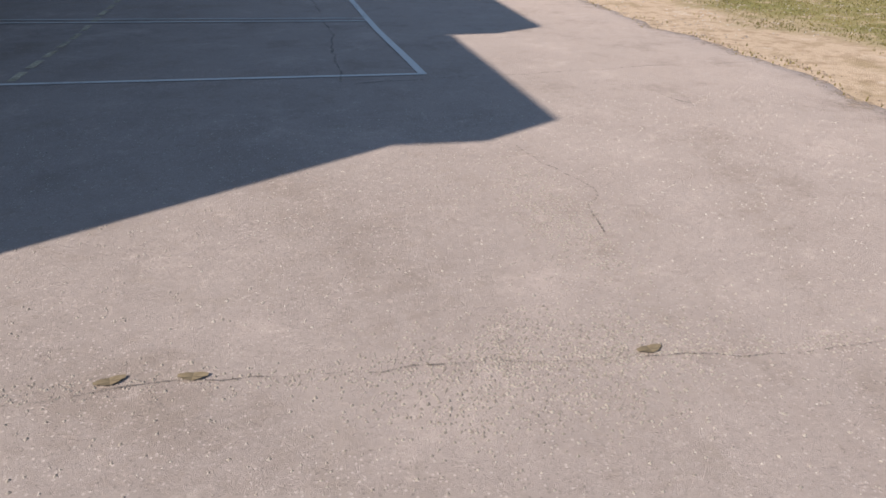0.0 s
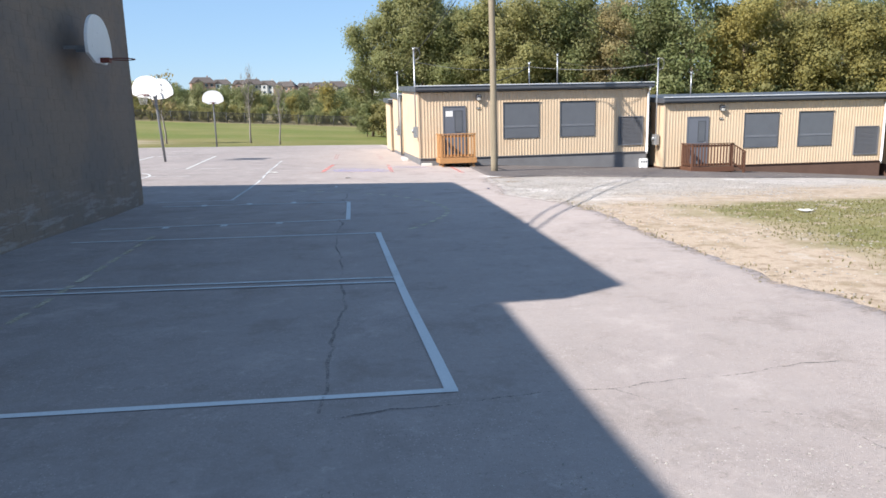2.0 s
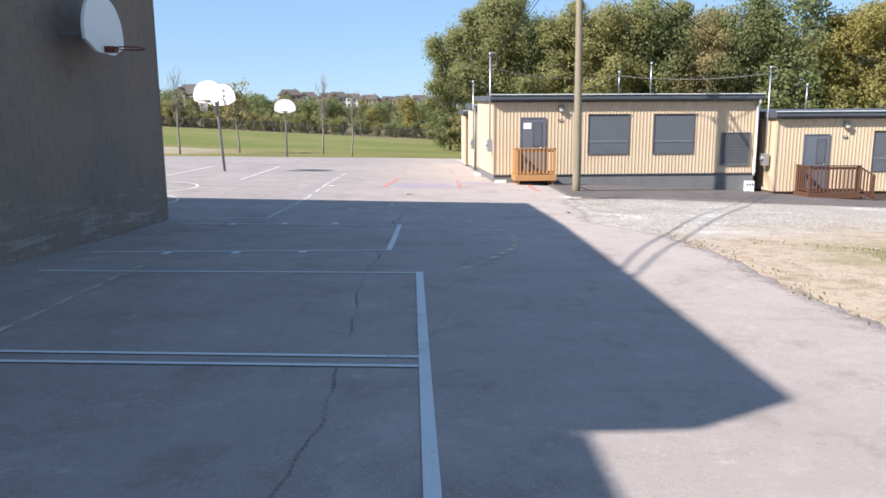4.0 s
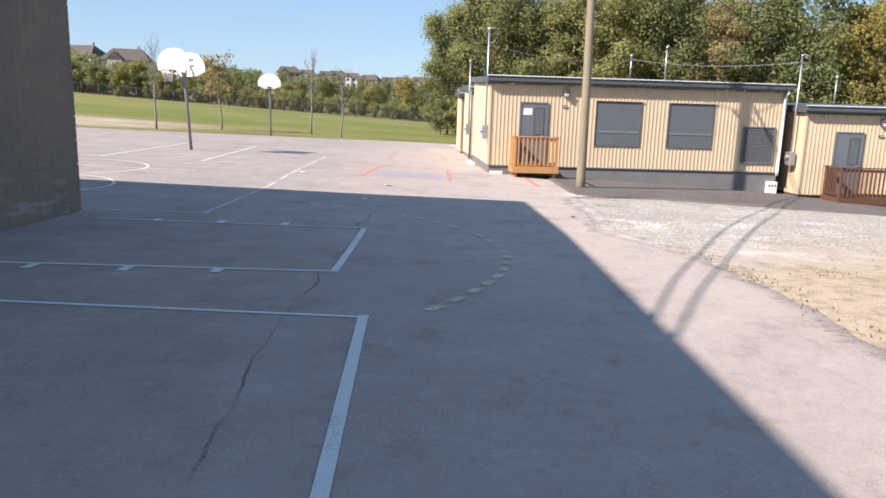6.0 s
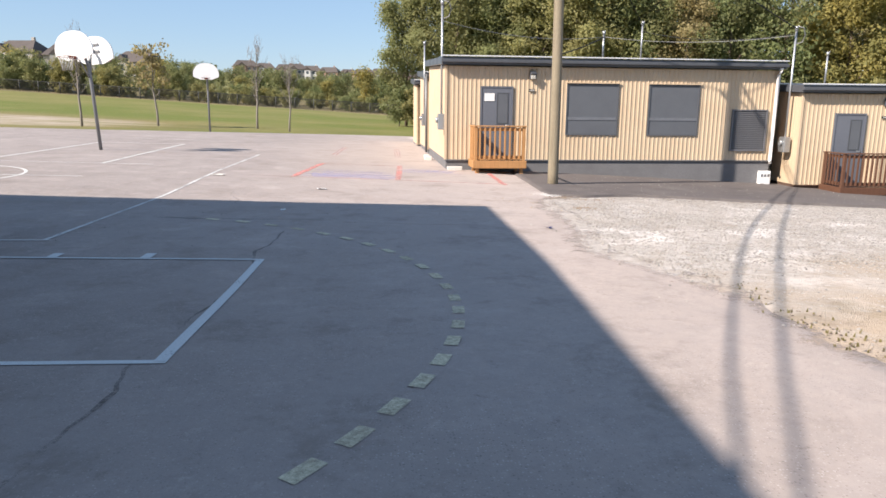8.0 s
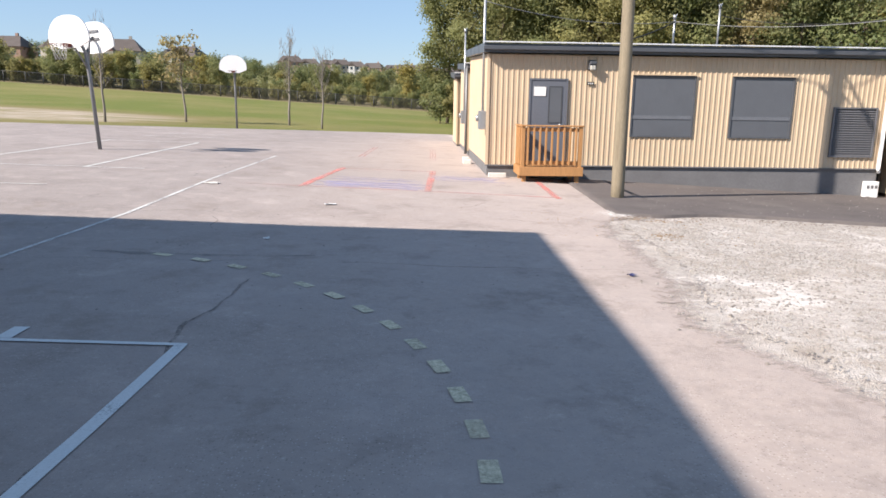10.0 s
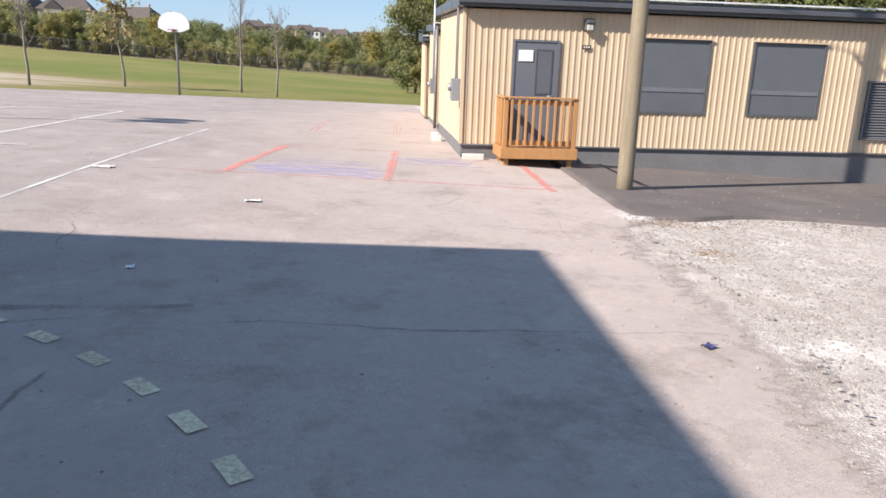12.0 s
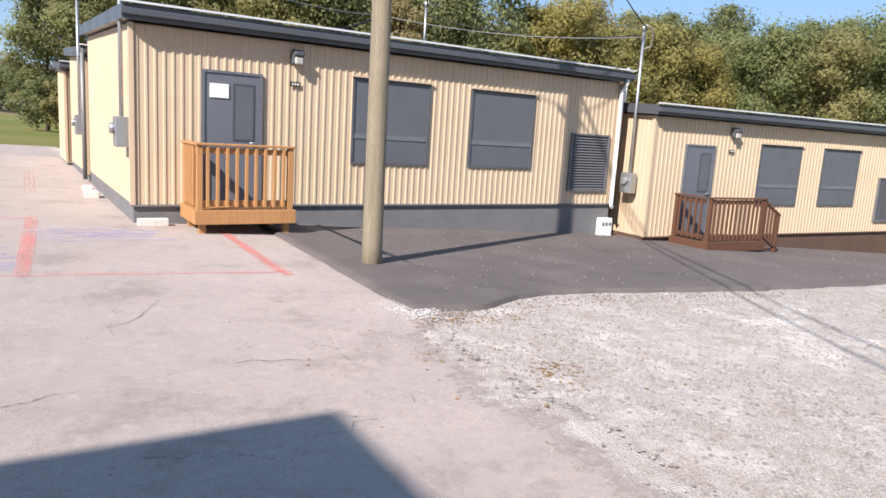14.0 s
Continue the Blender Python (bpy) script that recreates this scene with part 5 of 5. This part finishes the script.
gravelly = lambda x, y: smooth((y - 17.5 + wiggle(x, y, 2, 1.5)) / 1.5) * (1 if x > yard_edge(y) - 0.1 else 0.05 * smooth((x - 2.6) / 2)) * (0.35 + 0.9 * abs(noise.noise(Vector((x * 0.7, y * 0.7, 1)))))
scatter("gravel_stones", 20000, 0.016, STONE, (3.2, 13, 17, 26.9, gravelly), "loose pale gravel stones")
scatter("gravel_stones", 3000, 0.02, STONE, (12, 24, 16, 28, gravelly), "loose pale gravel stones", seed=4)
gritty = lambda x, y: 0.02 + 0.9 * smooth(1.15 - math.hypot((x + 0.75) / 1.0, (y - 1.65) / 0.5)) * (0.35 + abs(noise.noise(Vector((x * 2, y * 2, 2))))) + 0.5 * smooth(1 - math.hypot((x + 0.1) / 0.4, (y - 3.1) / 1.2)) + 0.3 * smooth(1 - abs(y - 1.68 + 0.12 * (x + 0.6)) / 0.12)
scatter("grit", 8200, 0.0072, STONE, (-3.6, 3.2, 0.4, 5.5, gritty), "fine loose grit on the asphalt", seed=5, up=0.002)
grassy = lambda x, y: smooth((x - 5.6 + wiggle(x, y, 1.3, 1.6)) / 1.2) * smooth((16.3 - y + wiggle(x, y, 1.5, 1.5)) / 1.2)
scatter("grass_blades", 22000, 0.020, GRASS_BLADE, (5, 15, 6, 17.5, grassy), "short dry grass blades", blades=True, seed=6)
padded = lambda x, y: 0.12 + 0.6 * smooth(1 - (y - 27.2) / 1.2) * abs(noise.noise(Vector((x * 1.4, y, 7))))
scatter("gravel_stones", 420, 0.011, STONE, (5.6, 20, 27.4, 32.4, padded), "pale stones strewn over the dark asphalt", seed=12, up=0.056)
scatter("gravel_dust", 1500, 0.0065, PALE_DUST, (4.0, 5.6, 25.6, 27.6, lambda x, y: smooth(1.0 - math.hypot((x - 4.72) / 0.55, (y - 26.62) / 0.75)) ** 2), "pale stone dust at the corner of the dark asphalt", 0.3, seed=13, up=0.02)
scatter("dark_crumbs", 1500, 0.012, CRUMB, (4.6, 12, 25.2, 27.2, lambda x, y: smooth(1 - abs(y - 26.5 - 0.4 * smooth((x - 5) / 2)) / 0.6)), "dark crumbs and bark along the asphalt's lip", 0.5, seed=14)
scatter("dry_leaves", 330, 0.018, STRAW, (3.0, 6.2, 24.0, 26.9, lambda x, y: 0.012 + smooth(1 - math.hypot(x - 4.95, y - 24.7) / 0.4) + 0.4 * smooth(1 - math.hypot(x - 4.6, y - 23.0) / 0.3) + 0.3 * smooth(1 - math.hypot((x - 5.2) / 2, y - 26.3) / 0.4)), "dry leaves and straw on the gravel edge", 0.3, seed=8)
verge = lambda x, y: smooth(1 - abs(x - yard_edge(y) - 0.08 + wiggle(x, y, 0.7, 0.25)) / 0.3) * (0.15 + 1.3 * abs(noise.noise(Vector((x * 0.8, y * 0.8, 11)))))
scatter("verge_litter", 420, 0.010, CRUMB, (3.2, 4.9, 4.5, 18.5, verge), "dark crumbs and dead weeds along the asphalt's edge", 0.5, seed=15, up=0.004)
scatter("verge_grass", 260, 0.022, GRASS_BLADE, (3.3, 5.1, 4.5, 18.0, verge), "dry grass tufts along the asphalt's edge", blades=True, seed=16, up=0.006)
scatter("sand_stones", 2200, 0.017, STONE, (4.1, 11, 8, 19.5, lambda x, y: 0.15 + abs(noise.noise(Vector((x * 0.9, y * 0.9, 4))))), "small pale stones lying in the sandy earth", seed=17)
scatter("grit", 500, 0.014, CRACK, (-4, 4.6, 20, 28, lambda x, y: 0.3), "dark crumbs on the asphalt", 0.4, seed=9)


for x, y, t in ((-2.5, 1.94, 12), (-2.18, 1.9, -8), (-0.25, 1.66, 5)):
    bm = bmesh.new()
    ring = [bm.verts.new((0.06 * math.cos(a) * (1 + 0.2 * math.sin(3 * a)), 0.026 * math.sin(a), 0.006 + 0.006 * abs(math.sin(2 * a)))) for a in (2 * math.pi * k / 12 for k in range(12))]
    mid = bm.verts.new((0, 0, 0.006))
    for k in range(12):
        bm.faces.new((ring[k], ring[(k + 1) % 12], mid))
    solo("fallen_leaf", bm, BROWN_LEAF, "curled brown leaf lying on the paving seam", "leaf", "fallen leaves", m=at(x, y, 0.024, t))


def scrap(x, y, w, d, turn, material, name, label):
    bm = bmesh.new()
    n = 5
    grid = [[bm.verts.new((w * (i / n - 0.5), d * (j / n - 0.5), 0.004 + 0.045 * abs(noise.noise(Vector((i * 0.9 + x, j * 0.9, y)))))) for i in range(n + 1)] for j in range(n + 1)]
    for j in range(n):
        for i in range(n):
            bm.faces.new((grid[j][i], grid[j][i + 1], grid[j + 1][i + 1], grid[j + 1][i]))
    solo(name, bm, material, label, "litter", "litter", m=at(x, y, 0.024, turn))


scrap(3.52, 21.7, 0.10, 0.07, 30, plain("blue_wrapper", (0.05, 0.055, 0.14), 0.4), "wrapper", "crumpled dark blue wrapper on the asphalt")
scrap(-0.37, 26.45, 0.2, 0.13, 10, WHITE, "plastic_bag", "crumpled white plastic scrap on the asphalt")
scrap(-3.05, 28.6, 0.34, 0.16, -10, WHITE_DIRTY, "paper_scrap", "flattened pale paper on the asphalt")
scrap(-0.8, 23.3, 0.08, 0.06, 0, WHITE, "paper_scrap", "small white scrap on the asphalt")
scrap(5.35, 32.0, 0.35, 0.2, 20, SKIRT_GREY, "doormat", "crumpled dark mat beside the porch")
scrap(7.9, 14.0, 0.25, 0.2, 20, WHITE_DIRTY, "paper_scrap", "pale scrap lying in the grass")


# ---- masonry of the school wall ----
def block_courses():
    """Concrete blocks of the shaded wall, laid in running bond."""
    rng = random.Random(2)
    w, h = 0.4, 0.2
    meshes = []
    for k in range(3):
        me = mesh_of("block", boxes((-0.05, 0.0 + 0.0006 * k, 0.0015, w - 0.0015, 0.0015, h - 0.0015), bevel=0.0015))
        me.materials.append(BLOCKWALL)
        meshes.append(me)
    wall = [c for c in school.children if c.name == "wall"][0]
    rest = bmesh.new()
    for j in range(31):
        for i in range(39):
            y = -15.2 + w * i + (w / 2 if j % 2 else 0)
            z = 0.0 + h * j
            if y + w > 0:
                continue
            if j < 16 and i >= 20 and len(wall.children) < 300:
                o = part("block", rng.choice(meshes), BLOCKWALL, wall)
                o.location = (-0.02, y, z)
            else:
                box(rest, -0.07, -0.02, y + 0.002, y + w - 0.002, z + 0.002, z + h - 0.002)
    tagged(part("masonry", rest, BLOCKWALL, wall), kind="stuff")
    end = bmesh.new()
    for j in range(31):
        box(end, -0.4 if j % 2 else -0.2, -0.02, -0.085, -0.02, h * j + 0.004, h * j + h - 0.004)
    tagged(part("masonry", end, BLOCKWALL, wall), kind="stuff")


block_courses()
